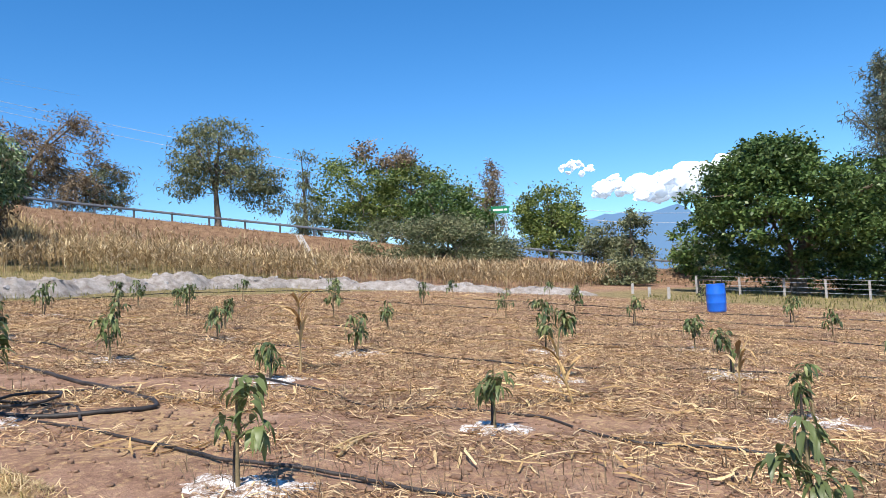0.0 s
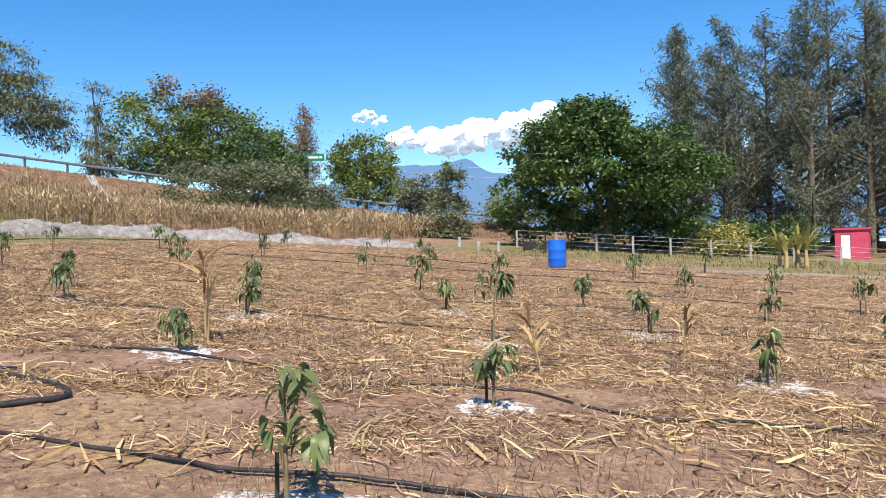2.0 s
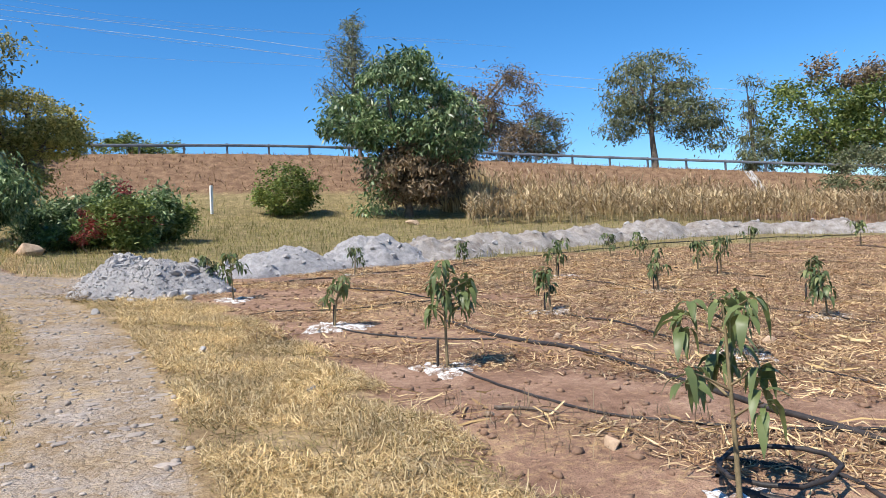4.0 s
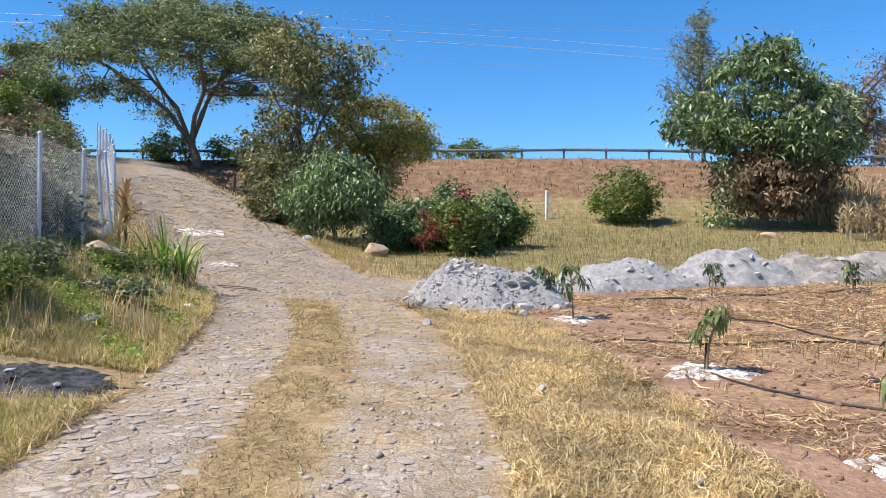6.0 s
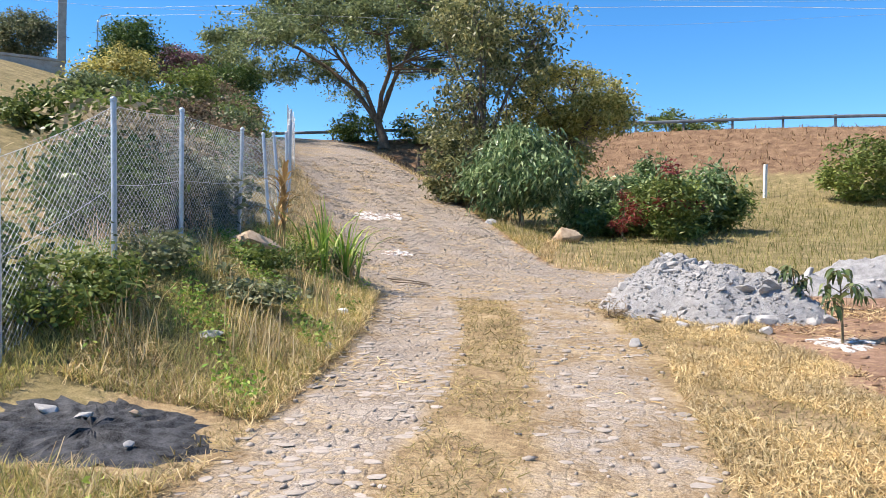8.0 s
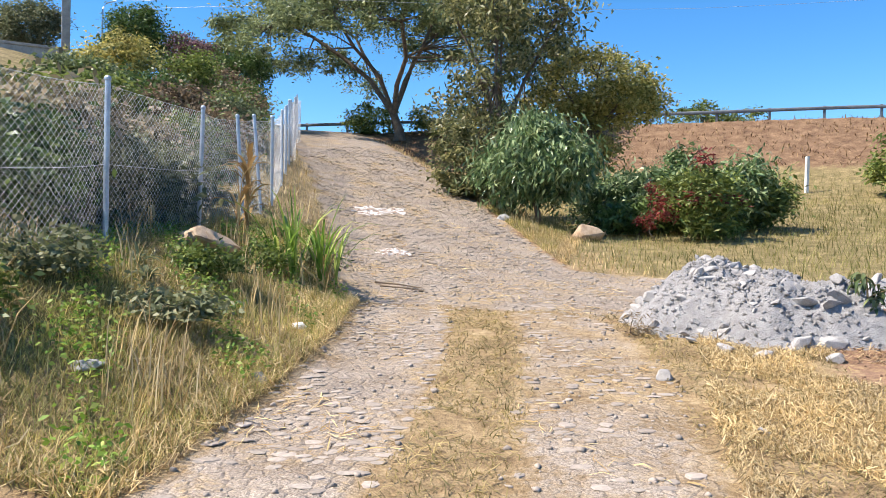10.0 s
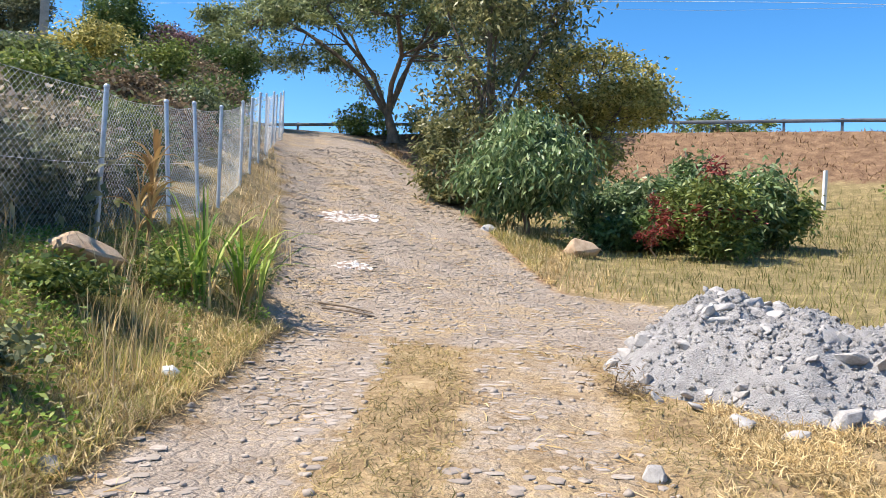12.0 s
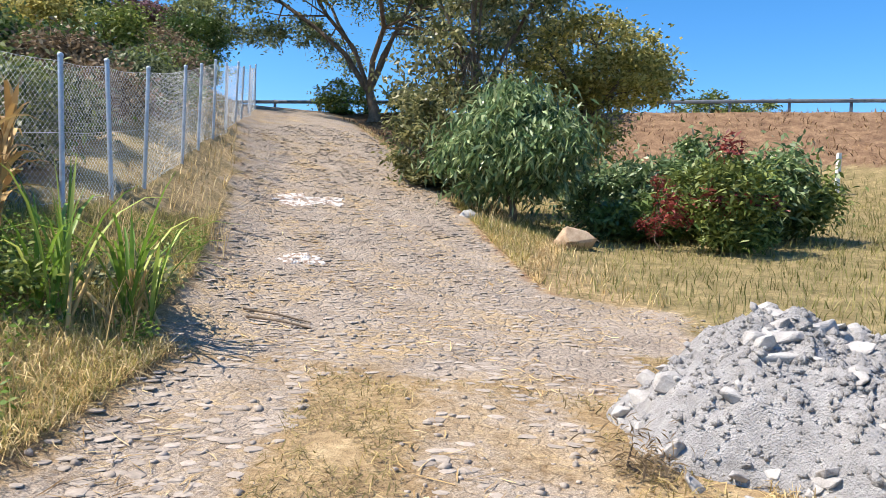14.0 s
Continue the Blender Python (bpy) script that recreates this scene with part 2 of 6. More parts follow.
def part(name, bm, material, parent=None, label=""):
    """One bmesh as one mesh object, under a thing or a part."""
    me = bpy.data.meshes.new(name)
    bm.to_mesh(me)
    bm.free()
    me.materials.append(material)
    ob = new(name, me)
    ob.parent = parent
    return tagged(ob, label)


def arrays(name, verts, faces, material, parent=None, label="", smooth=False):
    """A mesh object from arrays of places and of faces with one number of corners."""
    verts, faces = np.asarray(verts, np.float32), np.asarray(faces, np.int32)
    me = bpy.data.meshes.new(name)
    k = faces.shape[1]
    me.vertices.add(len(verts))
    me.vertices.foreach_set("co", verts.ravel())
    me.loops.add(faces.size)
    me.loops.foreach_set("vertex_index", faces.ravel())
    me.polygons.add(len(faces))
    me.polygons.foreach_set("loop_start", np.arange(0, faces.size, k, dtype=np.int32))
    me.polygons.foreach_set("loop_total", np.full(len(faces), k, np.int32))
    if smooth:
        me.polygons.foreach_set("use_smooth", np.ones(len(faces), bool))
    me.update(calc_edges=True)
    me.materials.append(material)
    ob = new(name, me)
    ob.parent = parent
    return tagged(ob, label)


def thing(name, x, y, z, label, category, group="", kind=""):
    ob = new(name)
    ob.location = (x, y, z)
    ob.empty_display_size = 0.1
    return tagged(ob, label, category, group, kind)


def tubes(lines, sides=6):
    """Vertices and quads of tapered tubes; each line is a list of (x, y, z, radius)."""
    vs, fs, base = [], [], 0
    for line in lines:
        pts = np.array([q[:3] for q in line], float)
        rad = np.array([q[3] for q in line], float)
        tan = np.gradient(pts, axis=0)
        tan /= np.linalg.norm(tan, axis=1)[:, None] + 1e-9
        ref = np.where(np.abs(tan[:, 2:3]) > 0.9, np.array([[1.0, 0, 0]]), np.array([[0, 0, 1.0]]))
        u = np.cross(tan, ref)
        u /= np.linalg.norm(u, axis=1)[:, None] + 1e-9
        v = np.cross(tan, u)
        a = np.arange(sides) * 2 * math.pi / sides
        ring = pts[:, None] + rad[:, None, None] * (np.cos(a)[None, :, None] * u[:, None] + np.sin(a)[None, :, None] * v[:, None])
        vs.append(ring.reshape(-1, 3))
        for i in range(len(line) - 1):
            for j in range(sides):
                k = (j + 1) % sides
                fs.append((base + i * sides + j, base + i * sides + k, base + (i + 1) * sides + k, base + (i + 1) * sides + j))
        base += len(line) * sides
    return np.concatenate(vs), np.array(fs, np.int32)


def leaf_quads(rng, centres, length, width, up=0.5, droop=0.0):
    """Diamond leaves at the centres: each a kite of four corners, turned at random, hanging where droop is high."""
    n = len(centres)
    d = rng.normal(size=(n, 3))
    d[:, 2] = d[:, 2] * (1 - up) - droop * 2
    d /= np.linalg.norm(d, axis=1)[:, None]
    nor = rng.normal(size=(n, 3)) + np.array([0, 0, up * 2.5])
    side = np.cross(d, nor)
    side /= np.linalg.norm(side, axis=1)[:, None] + 1e-9
    L = (length * rng.uniform(0.6, 1.3, n))[:, None]
    W = (width * rng.uniform(0.7, 1.3, n))[:, None]
    tip = d * L
    tip[:, 2:3] -= L * 0.15
    v = np.stack([centres, centres + d * L * 0.5 + side * W * 0.5, centres + tip, centres + d * L * 0.5 - side * W * 0.5], 1)
    return v.reshape(-1, 3), np.arange(4 * n, dtype=np.int32).reshape(-1, 4)


def blades(rng, pts, height, width, lean=0.5, flat=0.0):
    """Grass blades or straws: bent strips of two quads rising from the points. flat: how far they lie down."""
    n = len(pts)
    a = rng.uniform(0, 2 * math.pi, n)
    H = height * rng.uniform(0.45, 1.25, n)
    out = np.stack([np.cos(a), np.sin(a), np.zeros(n)], 1)
    side = np.stack([-np.sin(a), np.cos(a), np.zeros(n)], 1) * (width * rng.uniform(0.6, 1.4, n))[:, None] * 0.5
    ln = lean * rng.uniform(0.2, 1.4, n) + flat
    nrm = np.sqrt(1 + ln ** 2)
    up = np.array([0, 0, 1.0])
    mid = pts + (out * (ln * 0.4)[:, None] + up * (0.62 if flat < 2 else 1.0)) * (H / nrm)[:, None]
    tip = pts + (out * ln[:, None] + up * (1.0 if flat < 2 else 0.4)) * (H / nrm)[:, None]
    v = np.stack([pts - side, pts + side, mid + side * 0.8, mid - side * 0.8, tip + side * 0.12, tip - side * 0.12], 1).reshape(-1, 3)
    i = np.arange(n, dtype=np.int32)[:, None] * 6
    f = np.concatenate([i + np.array([[0, 1, 2, 3]], np.int32), i + np.array([[3, 2, 4, 5]], np.int32)])
    return v, f


def box(bm, x0, x1, y0, y1, z0, z1, bevel=0.0):
    m = Matrix.Translation(((x0 + x1) / 2, (y0 + y1) / 2, (z0 + z1) / 2)) @ Matrix.Diagonal((x1 - x0, y1 - y0, z1 - z0, 1))
    r = bmesh.ops.create_cube(bm, size=1, matrix=m)
    if bevel:
        es = {e for v in r["verts"] for e in v.link_edges}
        bmesh.ops.bevel(bm, geom=list(es), offset=bevel, segments=2, affect='EDGES')


def cyl(bm, x, y, z0, z1, r0, r1=None, seg=12):
    bmesh.ops.create_cone(bm, cap_ends=True, segments=seg, radius1=r0, radius2=r0 if r1 is None else r1, depth=z1 - z0,
                          matrix=Matrix.Translation((x, y, (z0 + z1) / 2)))


# ---- the lie of the land ----
RAIL = np.array([(-140, 43, 9.9), (-60, 46.5, 9.9), (-20, 48, 9.9), (0, 48.3, 9.9), (12, 48, 9.85), (27, 45.5, 8.95), (36, 41.7, 8.0),
                 (46, 34.6, 6.5), (52.5, 24.2, 4.65), (57, 14.9, 3.1), (60.5, 3, 1.6), (62, -15, 0.6), (63, -60, 0.2), (64, -200, 0.2)], float)
LANE = np.array([(-0.4, -30, -2.0), (-0.8, 0, 0.0), (-0.9, 7, 0), (-1.5, 12, 0), (-2.9, 17, 1.42), (-4.3, 20, 2.0), (-6.3, 24, 3.1), (-8.5, 28, 4.35), (-14.4, 38, 7.25), (-19.5, 46, 9.15), (-21, 49, 9.2)], float)
LANE[:4, 2] = -0.15 + 0.09 * LANE[:4, 1] + 0.004 * LANE[:4, 0]
FENCE = np.array([(-5.2, 7.9), (-5.58, 9.95), (-6.03, 12.0), (-6.69, 14.9), (-7.14, 17.0), (-7.55, 18.4), (-8.05, 19.8), (-9.25, 22.6), (-10.0, 24.3), (-11.0, 26.5),
                  (-12.1, 28.9), (-13.2, 31.3), (-14.2, 33.4), (-15.5, 36.2), (-16.9, 39.2)], float)


def smooth(a, b, x):
    t = np.clip((x - a) / (b - a), 0, 1)
    return t * t * (3 - 2 * t)


def dense(line, step):
    out = []
    for i in range(len(line) - 1):
        p0, p1, p2, p3 = line[max(i - 1, 0)], line[i], line[i + 1], line[min(i + 2, len(line) - 1)]
        k = max(2, int(np.linalg.norm(p2 - p1) / step))
        for t in np.arange(k) / k:
            out.append(0.5 * (2 * p1 + (p2 - p0) * t + (2 * p0 - 5 * p1 + 4 * p2 - p3) * t * t + (3 * p1 - p0 - 3 * p2 + p3) * t ** 3))
    out.append(line[-1])
    return np.array(out)


RAIL_D = dense(RAIL, 2.5)
LANE_D = dense(LANE, 1.2)


def off(line, x, y):
    """Signed distance to a polyline in plan (positive on its right-hand side) and the line's height there."""
    x, y = np.atleast_1d(np.asarray(x, float)), np.atleast_1d(np.asarray(y, float))
    best, sign, z = np.full(x.shape, 1e9), np.ones(x.shape), np.zeros(x.shape)
    for a, b in zip(line[:-1], line[1:]):
        d = b[:2] - a[:2]
        t = np.clip(((x - a[0]) * d[0] + (y - a[1]) * d[1]) / (d @ d), 0, 1)
        dx, dy = x - a[0] - t * d[0], y - a[1] - t * d[1]
        dist = np.hypot(dx, dy)
        m = dist < best
        best = np.where(m, dist, best)
        sign = np.where(m, np.sign(dy * -d[0] + dx * d[1] + 1e-12), sign)
        z = np.where(m, a[2] + t * (b[2] - a[2]), z)
    return best * sign, z


def land(x, y):
    """Height of the ground, and how much of lane, dry grass, green verge and embankment lies there."""
    x, y = np.atleast_1d(np.asarray(x, float)), np.atleast_1d(np.asarray(y, float))
    yy = np.clip(y, -14, 70)
    base = -0.15 + 0.09 * yy + 0.004 * np.clip(x, -60, 60) + 0.05 * np.clip(yy - 18, 0, None) * smooth(45, 20, x)
    base = base + 0.02 * np.clip(y + 14, -200, 0) * 0.2
    d, rz = off(RAIL_D, x, y)
    crest = rz - 0.75
    slope = crest - np.clip(d - 0.8, 0, None) * 0.52
    k = 0.8
    z = np.where(d < 60, np.logaddexp(base / k, slope / k) * k, base)
    z = np.where(d < 0.8, crest, z)
    z = np.where(d < -12, crest + 0.02 * (d + 12), z)
    # the lane and its left bank
    l, lz = off(LANE_D, x, y)
    u = -l
    up = smooth(6.6, 10.4, y)
    left = lz + up * (0.98 * smooth(1.5, 4.7, u) + 0.22 * np.clip(u - 5.3, 0, 14)) + 0.05 * np.clip(u - 2, 0, 3) * (1 - up)
    wl = smooth(1.3, 1.9, u) * smooth(46, 41, y) * smooth(-30, -10, y)
    on = smooth(5.5, 2.0, np.abs(l)) * smooth(13, 19, y) * smooth(-1, 0.5, d)
    z = z + (lz - z) * on
    z = np.where(wl > 0, z * (1 - wl) + left * wl, z)
    near = smooth(60, 25, np.hypot(x, y - 10))
    road_w = smooth(2.6, 1.9, np.abs(l)) * smooth(14.0, 16.5, y) * smooth(1.0, 2.0, d)
    for c, w in ((-1.15, 0.55), (0.85, 0.6)):
        road_w = np.maximum(road_w, smooth(w + 0.35, w - 0.2, np.abs(l - c)) * smooth(17, 14, y) * (0.72 if c < 0 else 0.56))
    # the fork that runs off behind the spoil heaps
    fork = smooth(1.7, 0.9, np.abs(y - 18.3 + 0.25 * (x + 1))) * smooth(-4, -3, x) * smooth(0.8, -0.4, x)
    road_w = np.maximum(road_w, fork)
    dry_w = smooth(3.6, 2.6, np.abs(l)) * smooth(19, 16, y) + 0.55 * smooth(4.5, 3.0, np.abs(l)) * smooth(16, 20, y)
    green_w = np.maximum(smooth(-1.7, -2.4, l), smooth(16.6, 18.2, y + 0.05 * (x - 8)) * smooth(1.8, 3.0, l) * smooth(35, 26, x))
    green_w = np.maximum(green_w, smooth(28, 33, x) * smooth(14, 8, y) * 0.9)
    pale = smooth(1.6, 0.6, np.abs(x - 30 + 0.55 * (y + 4))) * smooth(-1, -3.5, y) * smooth(-40, -30, y)
    road_w = np.maximum(road_w, pale * 0.8)
    bank_w = smooth(8.5, 6.0, d)
    return z, road_w, dry_w, green_w * (1 - bank_w * 0.9), bank_w



def wave(x, y, seed=0.0):
    """Small unevenness of the soil."""
    return 0.020 * np.sin(x * 3.1 + seed + 1.7 * np.sin(y * 1.3)) * np.sin(y * 2.7 + 1.1 * np.sin(x * 1.9)) + 0.010 * np.sin(x * 9.3 + 2 * np.sin(y * 5.1)) * np.sin(y * 8.1 + 1.5 * np.sin(x * 6.2))


def axis(spans):
    return np.unique(np.concatenate([np.arange(a, b, s) for a, b, s in spans]).round(4))


xs = axis([(-1200, -120, 120), (-120, -30, 6), (-30, -8, 0.8), (-8, 12, 0.16), (12, 30, 0.4), (30, 70, 1.0), (70, 140, 7), (140, 1300, 120)])
ys = axis([(-1200, -120, 120), (-120, -16, 6), (-16, -6, 0.5), (-6, 20, 0.16), (20, 50, 0.5), (50, 120, 5), (120, 1300, 120)])
gx, gy = np.meshgrid(xs, ys, indexing="ij")
fx, fy = gx.ravel(), gy.ravel()
hz, w_road, w_dry, w_green, w_bank = land(fx, fy)
hz = hz + wave(fx, fy) * (np.hypot(fx, fy - 10) < 60)
nx, ny = len(xs), len(ys)
ii = (np.arange(nx - 1)[:, None] * ny + np.arange(ny - 1)[None, :]).ravel()
ground = arrays("ground", np.stack([fx, fy, hz], 1), np.stack([ii, ii + ny, ii + ny + 1, ii + 1], 1), M_GROUND, smooth=True)
for key, val in (("road", w_road), ("dry", w_dry), ("green", w_green), ("bank", w_bank)):
    ground.data.attributes.new(key, 'FLOAT', 'POINT').data.foreach_set("value", val.astype(np.float32))
tagged(ground, "uneven brown field soil with straw, verges and dry bank", "ground", kind="structure")

HEIGHT = hz.reshape(nx, ny)


def surface(x, y):
    """Height of the ground sheet, between its corners."""
    x, y = np.atleast_1d(np.asarray(x, float)), np.atleast_1d(np.asarray(y, float))
    i = np.clip(np.searchsorted(xs, x) - 1, 0, nx - 2)
    j = np.clip(np.searchsorted(ys, y) - 1, 0, ny - 2)
    u, v = (x - xs[i]) / (xs[i + 1] - xs[i]), (y - ys[j]) / (ys[j + 1] - ys[j])
    return (HEIGHT[i, j] * (1 - u) + HEIGHT[i + 1, j] * u) * (1 - v) + (HEIGHT[i, j + 1] * (1 - u) + HEIGHT[i + 1, j + 1] * u) * v


def gz(x, y):
    return float(surface(x, y)[0])

# ---- trees ----


def crown_points(rng, lobes, count, spread, shell=0.55):
    """Leaf places in clumps near the skin of the given ellipsoids (x, y, z, rx, ry, rz), with the clumps' middles."""
    vol = np.array([l[3] * l[4] * l[5] for l in lobes]) ** (2 / 3)
    per = 90
    m = max(4, count // per)
    pick = rng.choice(len(lobes), m, p=vol / vol.sum())
    L = np.array(lobes, float)[pick]
    d = rng.normal(size=(m, 3))
    d /= np.linalg.norm(d, axis=1)[:, None]
    r = rng.uniform(shell ** 3, 1.0, m) ** (1 / 3)
    c = L[:, :3] + d * L[:, 3:] * r[:, None]
    size = spread * rng.uniform(0.5, 1.4, m)
    pts = np.repeat(c, per, 0) + rng.normal(size=(m * per, 3)) * np.repeat(size, per)[:, None] * np.array([1, 1, 0.6])
    return pts, c


def limbs(rng, base, fork, centres, r0, count, wiggle=0.12, lean=(0, 0), bow=0.12):
    """A trunk up to its fork, a few main limbs, and boughs from these on to the clumps, as tube lines relative to the foot."""
    trunk = []
    for t in np.linspace(0, 1, 6):
        trunk.append((base[0] + lean[0] * t + wiggle * math.sin(t * 5) * 0.5, base[1] + lean[1] * t, base[2] + fork * t, r0 * (1.25 - 0.5 * t) * (1.25 if t == 0 else 1)))
    lines = [trunk]
    top = np.array(trunk[-1][:3])
    size = np.ptp(centres, axis=0).max()
    mains, nodes, rads = max(3, min(6, count // 5)), [], []
    order = rng.permutation(len(centres))
    for k in range(mains):
        a = 2 * math.pi * (k + rng.uniform(-0.25, 0.25)) / mains
        d = (centres - top)[:, :2]
        score = np.cos(np.arctan2(d[:, 1], d[:, 0]) - a) * np.linalg.norm(d, axis=1) + 1.2 * (centres[:, 2] - top[2]) + rng.uniform(0, 0.25, len(centres)) * size
        c = centres[int(np.argmax(score))]
        start = top - np.array([0, 0, fork * rng.uniform(0, 0.12)])
        v = c - start
        rr = r0 * rng.uniform(0.42, 0.6)
        line = []
        for t in np.linspace(0, 0.85, 6):
            p = start + v * t + np.array([0, 0, bow * np.linalg.norm(v) * math.sin(t * 3.0)])
            if 0 < t:
                p = p + rng.normal(size=3) * wiggle * 0.12 * np.linalg.norm(v)
            r = rr * (1 - 0.75 * t)
            line.append((*p, r))
            if t > 0.2:
                nodes.append(p)
                rads.append(r)
        lines.append(line)
    N = np.array(nodes)
    for c in centres[order[:count * 2]]:
        below = np.linalg.norm(N - c, axis=1) + 0.8 * np.clip(N[:, 2] - c[2], 0, None)
        k = int(np.argmin(below))
        s, rr = N[k], rads[k] * 0.55
        mid = (s + c) / 2 + rng.normal(size=3) * wiggle * 0.5 * np.linalg.norm(c - s)
        lines.append([(*s, rr), (*mid, rr * 0.6), (*c, max(rr * 0.18, 0.004))])
    return lines


def tree(name, x, y, lobes, leaves, leaf, material, label, category="tree", fork=1.5, r0=0.2, seed=1, spread=0.35, branches=14,
         droop=0.0, up=0.4, bark=None, lean=(0, 0), shell=0.55, group="", second=None, bow=0.12):
    """A tree of trunk, limbs and a crown of separate leaves. Lobes are given relative to the foot; leaf is (length, width)."""
    rng = np.random.default_rng(seed)
    z = gz(x, y) - 0.05
    ob = thing(name, x, y, z, label, category, group)
    pts, cen = crown_points(rng, lobes, leaves, spread, shell)
    v, f = tubes(limbs(rng, (0, 0, 0), fork, cen, r0, branches, lean=lean, bow=bow))
    arrays("trunk", v, f, bark or M_BARK, ob, smooth=True)
    v, f = leaf_quads(rng, pts, leaf[0], leaf[1], up, droop)
    v[:, 2] = np.maximum(v[:, 2], 0.08)
    arrays("crown", v, f, material, ob)
    if second:
        lob2, n2, mat2, lab2 = second
        pts, _ = crown_points(rng, lob2, n2, spread, 0.3)
        v, f = leaf_quads(rng, pts, leaf[0], leaf[1], up, droop)
        v[:, 2] = np.maximum(v[:, 2], 0.08)
        arrays("dead_foliage", v, f, mat2, ob, lab2)
    return ob


def casuarina(x, y, height, radius, leaves, label, seed, material=None, low=0.18, lean=(0, 0), top=0.0):
    """A tall feathery tree: one leader, rising side limbs, hanging needle sprays with gaps of sky."""
    rng = np.random.default_rng(seed)
    z = gz(x, y) - 0.05
    ob = thing("casuarina_tree", x, y, z, label, "tree", "feathery trees")
    lines = [[(lean[0] * t + 0.15 * math.sin(t * 7 + seed), lean[1] * t, height * t, 0.014 * height * (1 - t) ** 0.8 + 0.015) for t in np.linspace(0, 1, 10)]]
    pts = []
    n = 70
    for i in range(n):
        t = low + (1 - low) * (i + rng.uniform(0, 1)) / n
        a = rng.uniform(0, 6.283)
        prof = radius * ((1 - t) ** 0.75 * 1.05 + 0.08) * (0.55 + 0.45 * min(1, (t - low) * 6)) * rng.uniform(0.45, 1.15)
        s = np.array([lean[0] * t, lean[1] * t, height * t])
        e = s + np.array([math.cos(a) * prof, math.sin(a) * prof, prof * rng.uniform(0.35, 0.9)])
        m = (s + e) / 2 + np.array([0, 0, -0.06 * prof])
        rr = 0.018 * prof + 0.012
        lines.append([(*s, rr * 1.5), (*m, rr), (*e, rr * 0.4)])
        k = max(8, int(leaves / n * (prof / radius) * 2.0))
        w = rng.uniform(0.25, 1.05, k)[:, None]
        p = s * (1 - w) + e * w + rng.normal(size=(k, 3)) * (0.09 * prof + 0.10)
        pts.append(p)
    v, f = tubes(lines, 5)
    arrays("trunk", v, f, M_BARK, ob, smooth=True)
    pts = np.concatenate(pts)
    v, f = leaf_quads(rng, pts, 0.42, 0.06, 0.1, 0.15)
    arrays("crown", v, f, material or M_LEAF_PINE, ob)
    return ob


# far side of the field: the round tree behind the fence and the tall feathery trees
frng = np.random.default_rng(4)
fig = [(0, 0, 3.9, 4.6, 4.6, 2.7), (-1.2, 3.6, 2.9, 2.6, 2.4, 2.0), (0.8, -3.6, 2.9, 2.6, 2.4, 2.1)]
for k in range(30):
    a, e = frng.uniform(0, 6.28), frng.uniform(0.0, 1.35)
    fig.append((4.7 * math.cos(a) * math.cos(e), 5.3 * math.sin(a) * math.cos(e), 3.2 + 4.0 * math.sin(e), *(frng.uniform(0.9, 1.6) * np.array([1, 1, 0.75]))))
tree("round_fig_tree", 43.6, 3.4, fig, 60000, (0.25, 0.14), M_LEAF_DEEP, "broad round dark green tree behind the wire fence", fork=1.6, r0=0.4, seed=11, spread=0.3, branches=26, shell=0.8)
for i, (px, py, h, r) in enumerate([(56, 0.5, 15, 3.4), (57, -2.2, 15.5, 3.4), (59, -5.0, 16, 3.6), (56, -7.5, 17.0, 3.6), (61, -9, 17.5, 3.6), (57.5, -11.0, 18.5, 3.8), (60, -13.8, 19.5, 3.8), (57, -16.4, 18.5, 3.6), (62, 1.2, 15.5, 3.0), (62, -18.5, 18, 3.5), (64, -3, 15, 3.6), (65, -7, 16, 3.8), (65, -12, 17, 3.8), (65, -16, 17, 3.8), (58, -20, 18, 3.6)]):
    casuarina(px, py, h, r * 1.1, 10000, "tall feathery grey-green tree in a dense windbreak", 30 + i, M_LEAF_PINE, low=0.04)

# along the highway
tree("roadside_tree", 38.0, 44.2, [(0, 0, 6.6, 3.2, 3.0, 2.7), (1.6, -1.5, 4.0, 2.8, 2.2, 1.8), (-1.5, 1, 4.4, 2.2, 2.0, 1.6), (3.2, -2.6, 2.6, 1.3, 1.3, 1.2)], 12000, (0.34, 0.10), M_LEAF_GREY,
     "airy grey-green tree on the crest of the bank", fork=3.0, r0=0.24, seed=3, spread=0.5, branches=20, droop=0.3, shell=0.4)
tree("slender_tree", 43.0, 39.6, [(0, 0, 5.4, 0.9, 0.9, 2.4), (0, 0, 1.6, 1.6, 1.5, 1.5)], 2600, (0.4, 0.07), M_LEAF_GREY,
     "thin sparse grey tree beside the highway", fork=4.5, r0=0.13, seed=4, spread=0.3, branches=14, droop=0.4, shell=0.3)
tree("broad_tree", 50.0, 38.0, [(-1.5, 1.5, 4.6, 4.0, 4.0, 2.9), (2.2, -2.0, 4.2, 3.6, 3.6, 2.8), (4.4, -5.0, 3.0, 2.6, 2.8, 2.4), (0, 0, 2.4, 4.6, 4.4, 1.6)], 24000, (0.3, 0.15), M_LEAF_FRESH,
     "broad fresh green tree with a few dead tops by the highway", fork=1.6, r0=0.35, seed=5, spread=0.5, branches=22, shell=0.7,
     second=([(-1.0, 0.6, 7.9, 0.7, 0.7, 1.2), (1.2, -1.0, 7.4, 1.7, 1.3, 1.2)], 2400, M_LEAF_BROWN, "dead brown twigs"))
